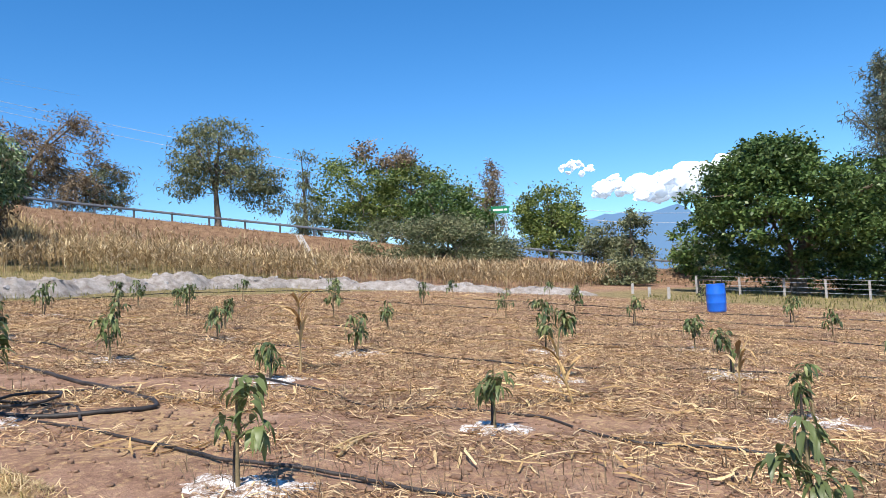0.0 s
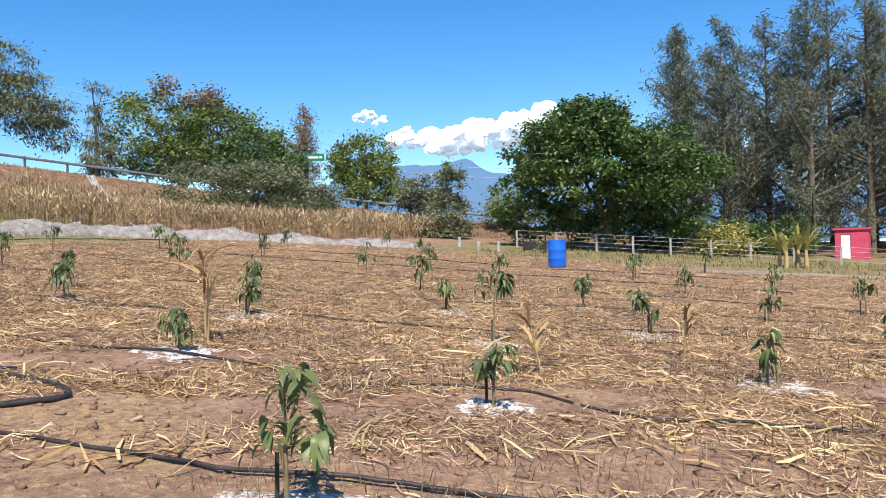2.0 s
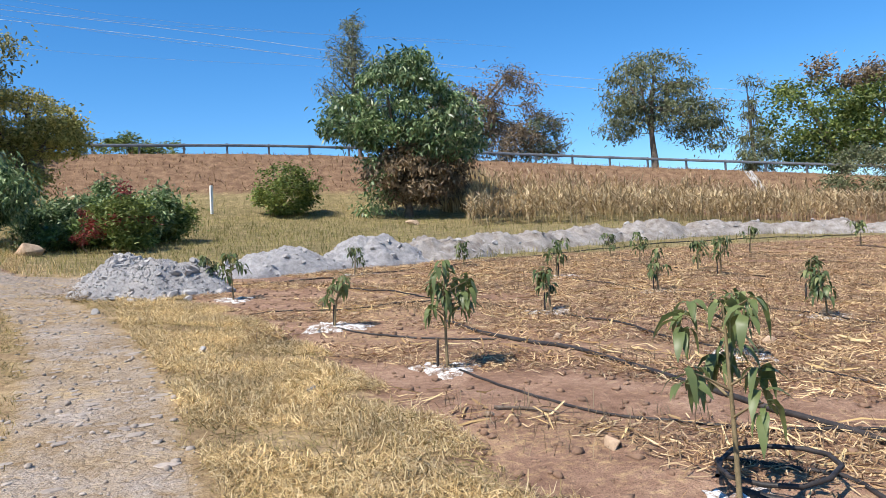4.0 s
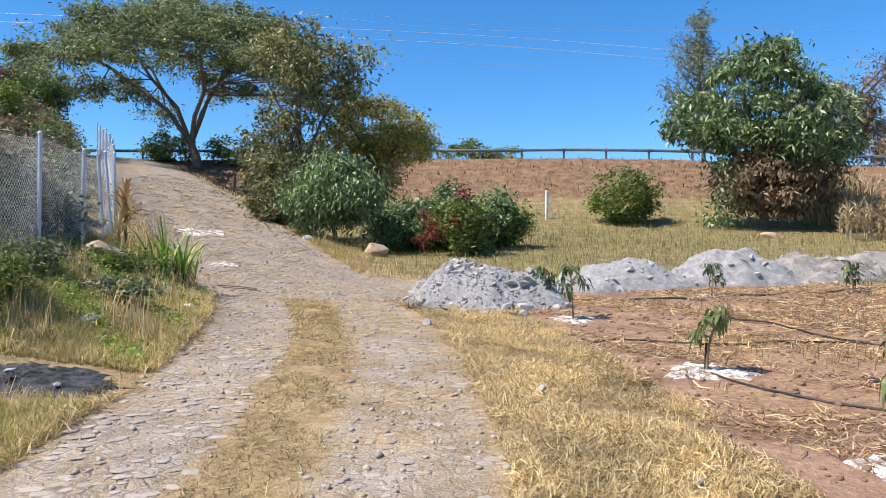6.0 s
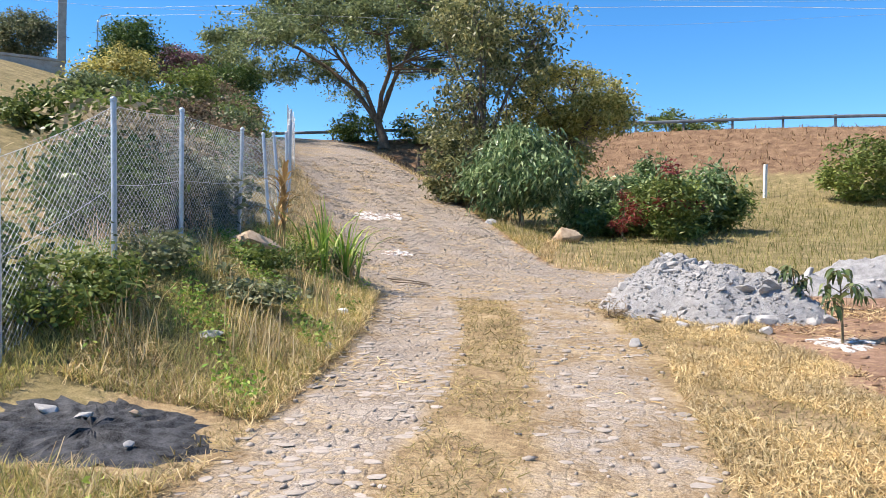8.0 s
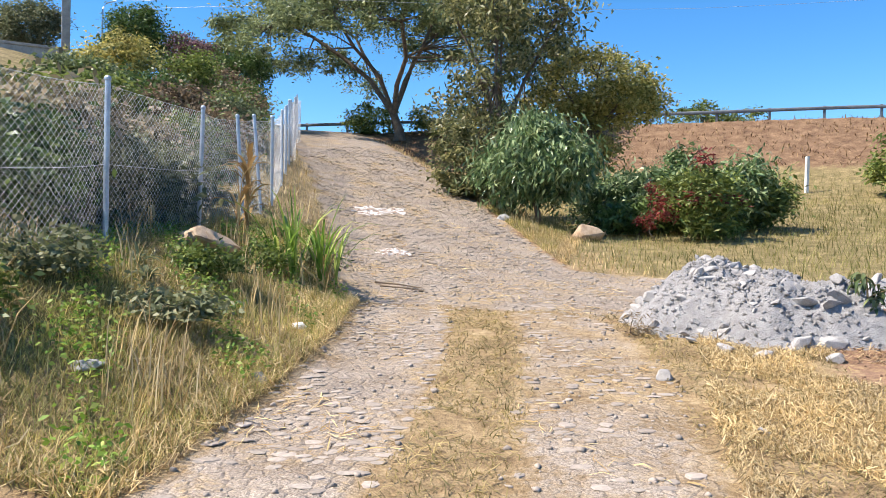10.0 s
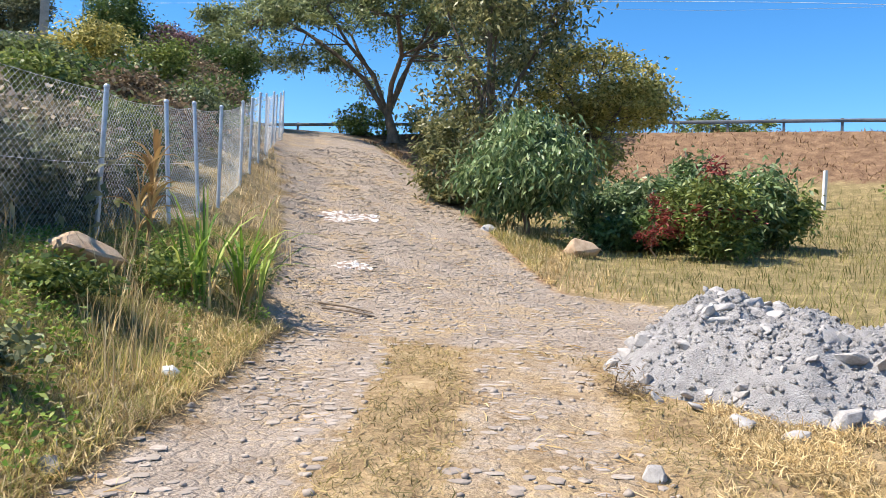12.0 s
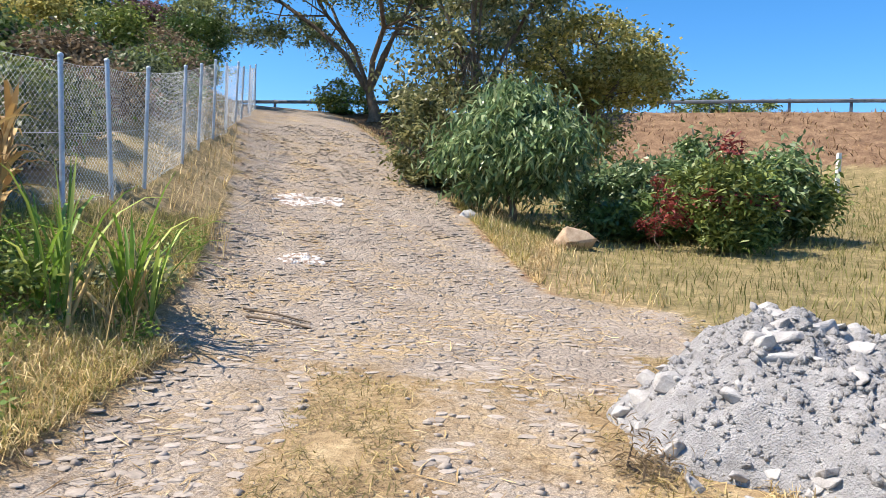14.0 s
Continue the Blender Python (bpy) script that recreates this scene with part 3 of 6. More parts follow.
tree("grey_shrub", 44.3, 26.5, [(0, 0, 2.3, 3.4, 2.6, 1.9), (-2.4, 3.0, 2.3, 2.8, 2.4, 1.7), (1.8, -2.6, 1.2, 2.0, 2.0, 1.2)], 17000, (0.26, 0.10), M_LEAF_GREY,
     "grey-green shrub thicket on the bank", "shrub", fork=0.4, r0=0.12, seed=6, spread=0.4, branches=18, shell=0.7)
tree("slope_tree", 47.0, 29.0, [(0, 0, 3.4, 2.4, 2.4, 2.2), (1, -1.6, 2.2, 2.0, 2.0, 1.8)], 11000, (0.28, 0.15), M_LEAF_DEEP,
     "dark green leafy tree rising out of the thicket", fork=1.0, r0=0.18, seed=7, spread=0.4, branches=14, shell=0.7)
casuarina(55.5, 30.0, 8.2, 2.4, 3600, "thin brownish feathery tree by the road sign", 41, M_LEAF_BROWN)
tree("sign_tree", 56.6, 25.2, [(0, 0, 4.0, 2.8, 2.8, 2.3), (-1.2, -1.2, 2.2, 2.6, 2.4, 1.8)], 12000, (0.28, 0.14), M_LEAF_FRESH,
     "green roadside tree behind the road sign", fork=1.4, r0=0.2, seed=8, spread=0.42, branches=14, shell=0.65)
tree("small_tree", 52.4, 16.4, [(0, 0, 3.4, 1.15, 1.15, 1.5), (0, 0, 1.6, 1.6, 1.4, 1.0)], 5000, (0.24, 0.12), M_LEAF_GREY,
     "small rounded green tree at the foot of the bank", fork=1.4, r0=0.12, seed=9, spread=0.3, branches=12)
tree("small_tree", 54.8, 19.6, [(0, 0, 1.7, 1.8, 1.6, 1.5)], 4200, (0.24, 0.12), M_LEAF_GREY,
     "pale grey-green small tree on the bank", fork=0.8, r0=0.1, seed=10, spread=0.35, branches=10)
tree("bank_shrub", 55.5, 12.8, [(0, 0, 1.3, 2.4, 2.2, 1.2)], 3800, (0.24, 0.12), M_LEAF_GREY, "low green shrub by the highway", "shrub", fork=0.4, r0=0.08, seed=12, spread=0.35, branches=8)
tree("bank_shrub", 47.0, 14.5, [(0, 0, 0.7, 2.6, 2.0, 0.9)], 4200, (0.24, 0.12), M_LEAF_GREY, "low dark shrub at the foot of the bank", "shrub", fork=0.3, r0=0.08, seed=13, spread=0.35, branches=8)

# beyond the highway
casuarina(19.5, 57, 12.8, 3.8, 8000, "tall grey-brown feathery tree beyond the highway", 51, M_LEAF_GREY)
tree("brown_tree", 27.5, 54.5, [(0, 0, 4.6, 2.6, 2.6, 3.6), (3.6, -1.6, 5.4, 2.4, 2.2, 3.4), (5.6, -2.6, 2.8, 1.8, 1.6, 2.2), (2, -1, 2.4, 3.4, 2.6, 2.0)], 14000, (0.4, 0.09), M_LEAF_BROWN,
     "half-dead brown feathery tree beyond the highway", fork=3.0, r0=0.28, seed=14, spread=0.5, branches=22, droop=0.2, shell=0.5,
     second=([(5.8, -2.6, 2.8, 1.8, 1.6, 2.2), (-1.5, 0, 2.6, 2.2, 2.0, 2.2)], 4000, M_LEAF_GREY, "grey-green living sprays"))
tree("hill_tree", 3.4, 60.0, [(-1.0, 0, 2.2, 1.9, 1.6, 1.5), (1.9, 0, 1.8, 1.3, 1.2, 1.2)], 4600, (0.34, 0.10), M_LEAF_FRESH,
     "small green tree behind the guard rail", fork=1.2, r0=0.12, seed=15, spread=0.3, branches=12)

# the mango by the corn and the bush beside it
tree("mango_tree", 14.4, 34.0, [(0, 0, 5.7, 2.7, 2.6, 2.4), (-2.2, 0.5, 4.8, 1.5, 1.5, 1.3), (1.4, -0.8, 4.6, 2.4, 2.2, 2.0), (-1.7, 0, 1.9, 0.9, 0.9, 1.8), (-3.0, 0.3, 4.7, 1.0, 1.0, 0.8), (0.2, -0.6, 7.3, 1.5, 1.4, 0.9)], 19000, (0.3, 0.10), M_LEAF_MANGO,
     "tall mango tree with a withered brown skirt", fork=2.2, r0=0.17, seed=16, spread=0.32, branches=22, droop=0.35, shell=0.7,
     second=([(0.6, -0.3, 2.3, 2.5, 2.0, 1.5)], 8200, M_LEAF_BROWN, "withered brown leaves"))
tree("round_bush", 8.8, 36.0, [(0, 0, 1.3, 1.5, 1.4, 1.25)], 5200, (0.22, 0.09), M_LEAF_FRESH, "rounded green bush at the foot of the bank", "bush", fork=0.4, r0=0.06, seed=17, spread=0.25, branches=12)

# beside the lane
tree("mango_bush", -3.2, 25.4, [(0, 0, 1.85, 1.2, 1.15, 1.0), (0.6, -0.3, 1.5, 0.9, 0.8, 0.75), (-0.7, 0.1, 1.4, 0.8, 0.8, 0.7), (0.1, 0.2, 2.5, 0.6, 0.6, 0.55)], 11500, (0.24, 0.06), M_LEAF_MANGO, "dense low mango tree with drooping leaves beside the lane", "tree",
     fork=0.8, r0=0.08, seed=18, spread=0.26, branches=22, droop=0.5, shell=0.75)
tree("airy_tree", -4.9, 29.4, [(0, 0, 5.4, 2.3, 2.2, 2.4), (-0.8, 0, 3.2, 1.5, 1.5, 1.6), (0.9, 0.3, 6.4, 1.7, 1.4, 1.5), (-0.3, 0, 7.2, 1.3, 1.2, 1.1), (0, 0, 1.2, 1.1, 1.1, 1.0)], 11000, (0.2, 0.085), M_LEAF_TURN, "airy olive-brown tree with dark branches by the lane",
     fork=2.0, r0=0.12, seed=19, spread=0.36, branches=60, shell=0.3, up=0.2, droop=0.15)
tree("lane_shrub", -5.4, 27.2, [(0, 0, 1.1, 1.1, 1.1, 1.3)], 5500, (0.17, 0.07), M_LEAF_TURN, "olive leafy shrub at the lane's edge", "shrub", fork=0.5, r0=0.06, seed=20, spread=0.22, branches=14)
tree("domed_tree", -2.3, 32.0, [(0, 0, 4.5, 2.1, 2.0, 1.1), (0.9, 0, 3.9, 1.6, 1.5, 0.7), (-1.4, 0, 3.6, 1.1, 1.2, 1.0), (0.2, 0, 2.4, 0.7, 0.7, 1.1)], 19000, (0.17, 0.07), M_LEAF_GOLD, "domed yellow-green tree with a dark twisted stem",
     fork=2.6, r0=0.13, seed=21, spread=0.24, branches=30, shell=0.75)
for i, (px, py, r, h, m) in enumerate([(-1.3, 27.6, 1.0, 1.7, M_LEAF_MANGO), (0.2, 28.0, 1.0, 2.2, M_LEAF_MANGO), (1.7, 26.4, 1.0, 2.1, M_LEAF_MANGO), (2.5, 27.2, 0.85, 1.6, M_LEAF_FRESH), (-0.6, 26.0, 0.8, 0.9, M_LEAF_DEEP), (0.9, 26.6, 0.8, 1.3, M_LEAF_FRESH)]):
    tree("leafy_bush", px, py, [(0, 0, h * 0.5, r * 0.8, r * 0.8, h * 0.42), (0.45 * r, 0.2, h * 0.72, r * 0.5, r * 0.45, h * 0.34), (-0.5 * r, -0.1, h * 0.45, r * 0.5, r * 0.5, h * 0.36)], 4200, (0.2, 0.07), m, "leafy green bush in the thicket beside the lane", "bush", fork=0.4, r0=0.05, seed=60 + i, spread=0.24, branches=14, droop=0.2, shell=0.4, group="thicket bushes")

# the wide tree at the top of the lane
urng = np.random.default_rng(220)
pads = []
for k in range(64):
    a, r = k * 2.4, 9.4 * math.sqrt((k + 0.5) / 64)
    px, py = r * math.cos(a) - 1.2, 0.75 * r * math.sin(a)
    pads.append((px, py, 9.2 - 0.05 * r * r + urng.uniform(-0.9, 0.6), urng.uniform(1.3, 2.2), urng.uniform(1.2, 1.9), urng.uniform(0.35, 0.6)))
tree("umbrella_tree", -13.9, 45.7, pads, 56000, (0.28, 0.1), M_LEAF_FEATHER, "wide spreading umbrella tree at the top of the lane",
     fork=1.6, r0=0.27, seed=22, bow=0.16, lean=(-0.3, 0), spread=0.36, branches=50, shell=0.2, bark=M_BARK)
tree("crest_bush", -15.8, 46.6, [(0, 0, 0.9, 1.6, 1.2, 0.9)], 3000, (0.22, 0.09), M_LEAF_FRESH, "green bush at the foot of the wide tree", "bush", fork=0.3, r0=0.06, seed=23, spread=0.25, branches=8)
tree("crest_bush", -11.6, 46.4, [(0, 0, 1.0, 1.9, 1.3, 1.0)], 3000, (0.22, 0.09), M_LEAF_FRESH, "green bush at the foot of the wide tree", "bush", fork=0.3, r0=0.06, seed=24, spread=0.25, branches=8)

tree("hedge_shrub", 45.5, -2.6, [(0, 0, 0.9, 1.3, 1.3, 0.9)], 3600, (0.22, 0.12), M_LEAF_GOLD, "bright yellow-green shrub behind the wire fence", "shrub", fork=0.3, r0=0.06, seed=25, spread=0.3, branches=8)
for i, (px, py, r, h) in enumerate([(52, 1.5, 2.2, 2.2), (51, -2.5, 2.0, 1.8), (53, -5.5, 2.2, 2.0), (55, -14.5, 2.6, 2.4), (50, 5, 2.4, 2.4)]):
    tree("hedge_shrub", px, py, [(0, 0, h * 0.5, r, r, h * 0.55)], 3600, (0.28, 0.13), M_LEAF_DEEP, "dark green shrub under the tall trees", "shrub", fork=0.4, r0=0.07, seed=130 + i, spread=0.4, branches=8, group="hedge shrubs")

# the overgrown slope behind the chain-link fence
SLOPE = [
    (-7.67, 14.47, 0.53, 0.86, 0.67, M_LEAF_GREY, "dull grey-green tangled shrub behind the chain-link fence"),
    (-8.07, 15.73, 0.49, 0.65, 0.61, M_LEAF_GREY, "dull grey-green tangled shrub behind the chain-link fence"),
    (-8.90, 15.95, 1.01, 0.88, 0.42, M_LEAF_SEED, "dry seedy vine over the shrubs behind the fence"),
    (-12.28, 19.38, 1.12, 0.90, 0.58, M_LEAF_FRESH, "green shrub below the concrete wall"),
    (-6.93, 11.57, 0.65, 0.43, 0.54, M_LEAF_DEEP, "dark tangled shrub behind the chain-link fence"),
    (-7.55, 13.17, 0.49, 0.58, 0.58, M_LEAF_GREY, "dull grey-green tangled shrub behind the chain-link fence"),
    (-7.90, 13.23, 1.48, 0.73, 0.36, M_LEAF_SEED, "dry seedy vine over the shrubs behind the fence"),
    (-8.26, 15.65, 0.52, 0.60, 0.65, M_LEAF_GREY, "grey-green shrub behind the chain-link fence"),
    (-9.47, 18.37, 0.80, 0.55, 0.73, M_LEAF_FRESH, "green shrub on the slope behind the fence"),
    (-7.37, 12.04, 0.88, 0.58, 0.68, M_LEAF_DEEP, "dark tangled shrub behind the chain-link fence"),
    (-7.16, 13.36, 0.81, 0.47, 0.52, M_LEAF_GREY, "grey-green shrub behind the chain-link fence"),
    (-21.47, 31.87, 1.00, 1.46, 1.17, M_LEAF_GOLD, "yellow-green tree with a slim stem on the slope"),
    (-17.19, 30.57, 1.06, 0.96, 1.33, M_LEAF_FRESH, "fresh green shrub on the slope behind the fence"),
    (-10.74, 20.86, 0.70, 0.46, 0.51, M_LEAF_GREY, "grey-green shrub behind the chain-link fence"),
    (-25.45, 38.32, 2.28, 1.50, 1.80, M_LEAF_DEEP, "dark green tree above the slope"),
    (-24.70, 41.46, 2.53, 1.32, 0.94, M_LEAF_PURPLE, "shrub with faded purple flowers above the slope"),
    (-24.54, 44.00, 4.46, 0.85, 0.66, M_LEAF_PURPLE, "shrub with faded purple flowers above the slope"),
    (-20.41, 39.89, 1.75, 1.37, 1.20, M_LEAF_DEEP, "dark green bush above the fence"),
    (-18.31, 34.46, 0.94, 0.97, 0.87, M_LEAF_BROWN, "dry brown brush on the slope"),
    (-13.23, 26.33, 0.55, 0.77, 0.69, M_LEAF_OLIVE, "grey-green shrub on the slope behind the fence"),
    (-15.92, 24.08, 0.55, 1.03, 0.69, M_LEAF_DEEP, "dark green shrub below the concrete wall"),
    (-16.14, 26.59, 0.59, 0.93, 0.74, M_LEAF_DEEP, "dark green shrub on the slope behind the fence"),
    (-36.94, 43.63, 5.61, 1.93, 1.74, M_LEAF_GREY, "bare grey tree beyond the concrete wall"),
    (-14.76, 20.11, 0.67, 1.18, 0.40, M_LEAF_FRESH, "green shrub below the concrete wall"),
    (-15.24, 22.31, 1.05, 0.86, 0.51, M_LEAF_OLIVE, "grey-green shrub below the concrete wall"),
    (-13.41, 23.86, 0.83, 0.86, 0.69, M_LEAF_BROWN, "dry brown brush on the slope"),
    (-13.09, 20.11, 0.33, 0.81, 0.41, M_LEAF_OLIVE, "grey-green shrub on the slope behind the fence"),
]
for i, (px, py, zc, r, rz, m, text) in enumerate(SLOPE):
    low = max(zc - rz, 0.3)
    lobes = [(0, 0, zc, r, r, rz), (0.45 * r, 0.2 * r, zc + 0.35 * rz, 0.55 * r, 0.55 * r, 0.5 * rz), (-0.5 * r, -0.2 * r, zc - 0.2 * rz, 0.55 * r, 0.6 * r, 0.6 * rz)]
    tree("slope_shrub", px, py, lobes, int(3000 + 3600 * r * rz), (0.13 + 0.04 * r, 0.055 + 0.018 * r), m, text, "shrub", fork=max(0.3, low), r0=0.05, seed=90 + i, spread=0.2 + 0.07 * r, branches=22, shell=0.4, group="slope shrubs")
for i, (px, py, r, h, m) in enumerate([(-10.9, 20.4, 0.8, 1.0, M_LEAF_OLIVE), (-11.9, 23.2, 0.9, 1.2, M_LEAF_BROWN), (-13.0, 25.6, 0.9, 1.2, M_LEAF_OLIVE), (-14.2, 28.0, 1.0, 1.3, M_LEAF_FRESH), (-15.6, 30.8, 1.0, 1.3, M_LEAF_BROWN), (-17.0, 33.6, 1.1, 1.4, M_LEAF_DEEP), (-18.6, 36.6, 1.1, 1.4, M_LEAF_FRESH), (-7.0, 8.4, 0.9, 1.7, M_LEAF_DEEP), (-8.3, 7.0, 1.2, 1.9, M_LEAF_SEED), (-9.6, 17.6, 0.8, 1.0, M_LEAF_OLIVE)]):
    tree("slope_shrub", px, py, [(0, 0, h * 0.6, r, r, h * 0.42), (0.3, 0.2, h * 0.3, r * 0.9, r * 0.9, h * 0.3)], 5400, (0.16, 0.07), m, "overgrown shrub on the slope behind the fence", "shrub", fork=0.5, r0=0.05, seed=160 + i, spread=0.28, branches=16, shell=0.45, group="slope shrubs")

# ---- highway ----


def guard_rail():
    ob = thing("guard_rail", *RAIL_D[len(RAIL_D) // 2], "weathered steel guard rail along the highway crest", "guard rail")
    o = np.array(ob.location)
    line = RAIL_D[(RAIL_D[:, 0] > -100) & (RAIL_D[:, 1] > -20)]
    prof = [(0.0, 0.0), (0.02, -0.025), (0.05, -0.04), (0.015, -0.09), (0.05, -0.14), (0.02, -0.16), (0.0, -0.18)]
    d = np.gradient(line[:, :2], axis=0)
    d /= np.linalg.norm(d, axis=1)[:, None]
    out = np.stack([d[:, 1], -d[:, 0]], 1)
    rows = []
    for a, b in prof:
        rows.append(np.concatenate([line[:, :2] + out * a, (line[:, 2] + b)[:, None]], 1))
    v = np.stack(rows, 1).reshape(-1, 3) - o
    k, n = len(prof), len(line)
    i = (np.arange(n - 1)[:, None] * k + np.arange(k - 1)[None, :]).ravel()
    arrays("beam", v, np.stack([i, i + 1, i + k + 1, i + k], 1), M_RAIL, ob)
    seg = np.concatenate([[0], np.cumsum(np.linalg.norm(np.diff(line[:, :2], axis=0), axis=1))])
    for s in np.arange(1, seg[-1], 2.6):
        x, y, z = (np.interp(s, seg, line[:, j]) for j in range(3))
        bm = bmesh.new()
        box(bm, x - 0.06 - o[0], x + 0.06 - o[0], y + 0.02 - o[1], y + 0.14 - o[1], z - 1.2 - o[2], z + 0.04 - o[2], 0.01)
        part("rail_post", bm, M_RAIL, ob)


guard_rail()


def highway():
    line = RAIL_D
    d = np.gradient(line[:, :2], axis=0)
    d /= np.linalg.norm(d, axis=1)[:, None]
    out = np.stack([d[:, 1], -d[:, 0]], 1)
    rows = [np.concatenate([line[:, :2] - out * a, (line[:, 2] - 0.75 + dz)[:, None]], 1) for a, dz in ((1.0, -0.1), (1.05, 0.03), (5.0, 0.07), (9.5, 0.03), (9.55, -0.1))]
    k, n = len(rows), len(line)
    i = (np.arange(n - 1)[:, None] * k + np.arange(k - 1)[None, :]).ravel()
    tagged(arrays("road", np.stack(rows, 1).reshape(-1, 3), np.stack([i, i + k, i + k + 1, i + 1], 1), M_ASPHALT), "asphalt highway on top of the bank", "road", kind="structure")


highway()

# ---- saplings ----
SAPLINGS = [(3.28, -2.76, 0.78), (3.12, 0.66, 1.2), (3.25, 4.67, 1.15), (3.0, 7.8, 0.75), (2.33, 12.0, 0.92), (2.15, 13.7, 0.75), (5.6, 15.1, 0.75),
            (4.70, -5.95, 0.8), (6.06, -2.92, 0.62), (6.42, 0.64, 0.48), (6.0, 3.6, 0.72), (6.14, 7.43, 0.72), (8.5, -5.1, 0.62), (8.0, -6.2, 0.75),
            (9.1, -1.88, 0.98), (9.14, 1.79, 0.66), (8.83, 4.95, 0.62), (8.93, 8.46, 0.8), (8.89, 11.63, 0.85), (8.58, 15.5, 0.7), (11.6, -0.26, 0.62),
            (11.1, -3.5, 0.66), (14.0, -1.9, 0.66), (12.5, 4.1, 0.66), (9.85, 6.1, 0.7), (13.86, 7.1, 0.85), (11.6, 9.8, 0.85), (12.0, 10.9, 0.7), (12.9, 15.3, 0.7),
            (14.4, -5.0, 0.66), (16.9, -6.7, 0.75), (18.8, -3.2, 0.66), (21.0, -5.1, 0.66), (20.0, 9.2, 0.8), (15.8, 9.1, 0.8), (14.5, 1.46, 0.8), (18.0, 1.0, 0.8), (17.2, 4.2, 0.85),
            (20.6, 4.0, 0.8), (22.5, -1.5, 0.8), (24.5, 6.0, 0.8), (20.2, 13.4, 0.8), (16.2, 13.6, 0.8), (24.0, 11.0, 0.8), (28.5, 3.0, 0.8), (27.5, -3.0, 0.8), (26.8, 8.4, 0.8), (12.4, 13.4, 0.8), (10.9, -6.5, 0.75)]
LIME = {0, 1, 2, 3, 4, 5, 6, 8, 9, 10, 11, 12, 14, 15, 16, 17, 18, 20, 21, 22}


def sapling(x, y, h, seed):
    """A young avocado: a thin stem, a few side twigs, long hanging leaves in whorls, a stake beside it."""
    rng = np.random.default_rng(seed)
    z = float(surface(x, y)[0]) - 0.01
    ob = thing("avocado_sapling", x, y, z, "young avocado sapling with drooping leaves in dry soil", "sapling", "field saplings")
    bend = rng.normal(size=2) * 0.06
    stem = [(bend[0] * t * t, bend[1] * t * t, h * 0.92 * t, 0.017 - 0.010 * t) for t in np.linspace(0, 1, 6)]
    lines, tips = [stem], [np.array(stem[-1][:3])]
    for k in range(rng.integers(6, 9) + (4 if h > 1 else 0)):
        t = rng.uniform(0.45, 0.95)
        a = rng.uniform(0, 6.28)
        s = np.array([bend[0] * t * t, bend[1] * t * t, h * 0.92 * t])
        e = s + np.array([math.cos(a), math.sin(a), 0.5]) * rng.uniform(0.10, 0.24) * h
        lines.append([(*s, 0.008), (*((s + e) / 2 + np.array([0, 0, 0.01])), 0.006), (*e, 0.004)])
        tips.append(e)
    for k, line in enumerate(lines):
        v, f = tubes([line], 6)
        arrays("twig" if k else "stem", v, f, M_STEM, ob, smooth=True)
    vs, fs, starts = [], [], []
    for tip in tips:
        for k in range(rng.integers(8, 13)):
            a = rng.uniform(0, 6.28)
            L = rng.uniform(0.11, 0.21) * (0.65 + 0.35 * h)
            W = L * rng.uniform(0.23, 0.31)
            out = np.array([math.cos(a), math.sin(a), 0])
            side = np.array([-math.sin(a), math.cos(a), rng.normal() * 0.35]) * W * 0.5
            p0 = tip + np.array([0, 0, rng.uniform(-0.10, 0.03)]) + out * 0.015
            slope = rng.uniform(0.0, 1.3)
            b = len(vs)
            starts.append(b)
            for t, w in ((0, 0.08), (0.25, 0.8), (0.55, 1.0), (0.82, 0.6), (1, 0.04)):
                c = p0 + out * (L * t * (0.85 - 0.35 * t * max(slope, 0))) + np.array([0, 0, L * (0.25 * t - (0.55 + slope * 0.6) * t * t)])
                up = np.array([0, 0, 0.16 * W * w])
                vs += [c + side * w + up, c, c - side * w + up]
            for q in range(4):
                i = b + q * 3
                fs += [(i, i + 1, i + 4, i + 3), (i + 1, i + 2, i + 5, i + 4)]
    v = np.array(vs)
    v[:, 2] = np.maximum(v[:, 2], 0.03)
    if seed in (0, 1, 2, 3, 7, 8):
        one = np.array(fs[:8])
        for b in starts:
            arrays("leaf", v[b:b + 15], one, M_LEAF_AVO, ob, smooth=True)
    else:
        arrays("leaves", v, np.array(fs), M_LEAF_AVO, ob, smooth=True)
    if seed % 3 != 1:
        sx, sy = rng.uniform(-0.1, 0.1), rng.uniform(0.04, 0.1)
        v, f = tubes([[(sx, sy, -0.02, 0.014), (sx + 0.01, sy, 0.15, 0.014), (sx + 0.02, sy, 0.3, 0.012)]], 6)
        arrays("dripper_stake", v, f, M_HOSE, ob, "short black dripper stake")
    return ob


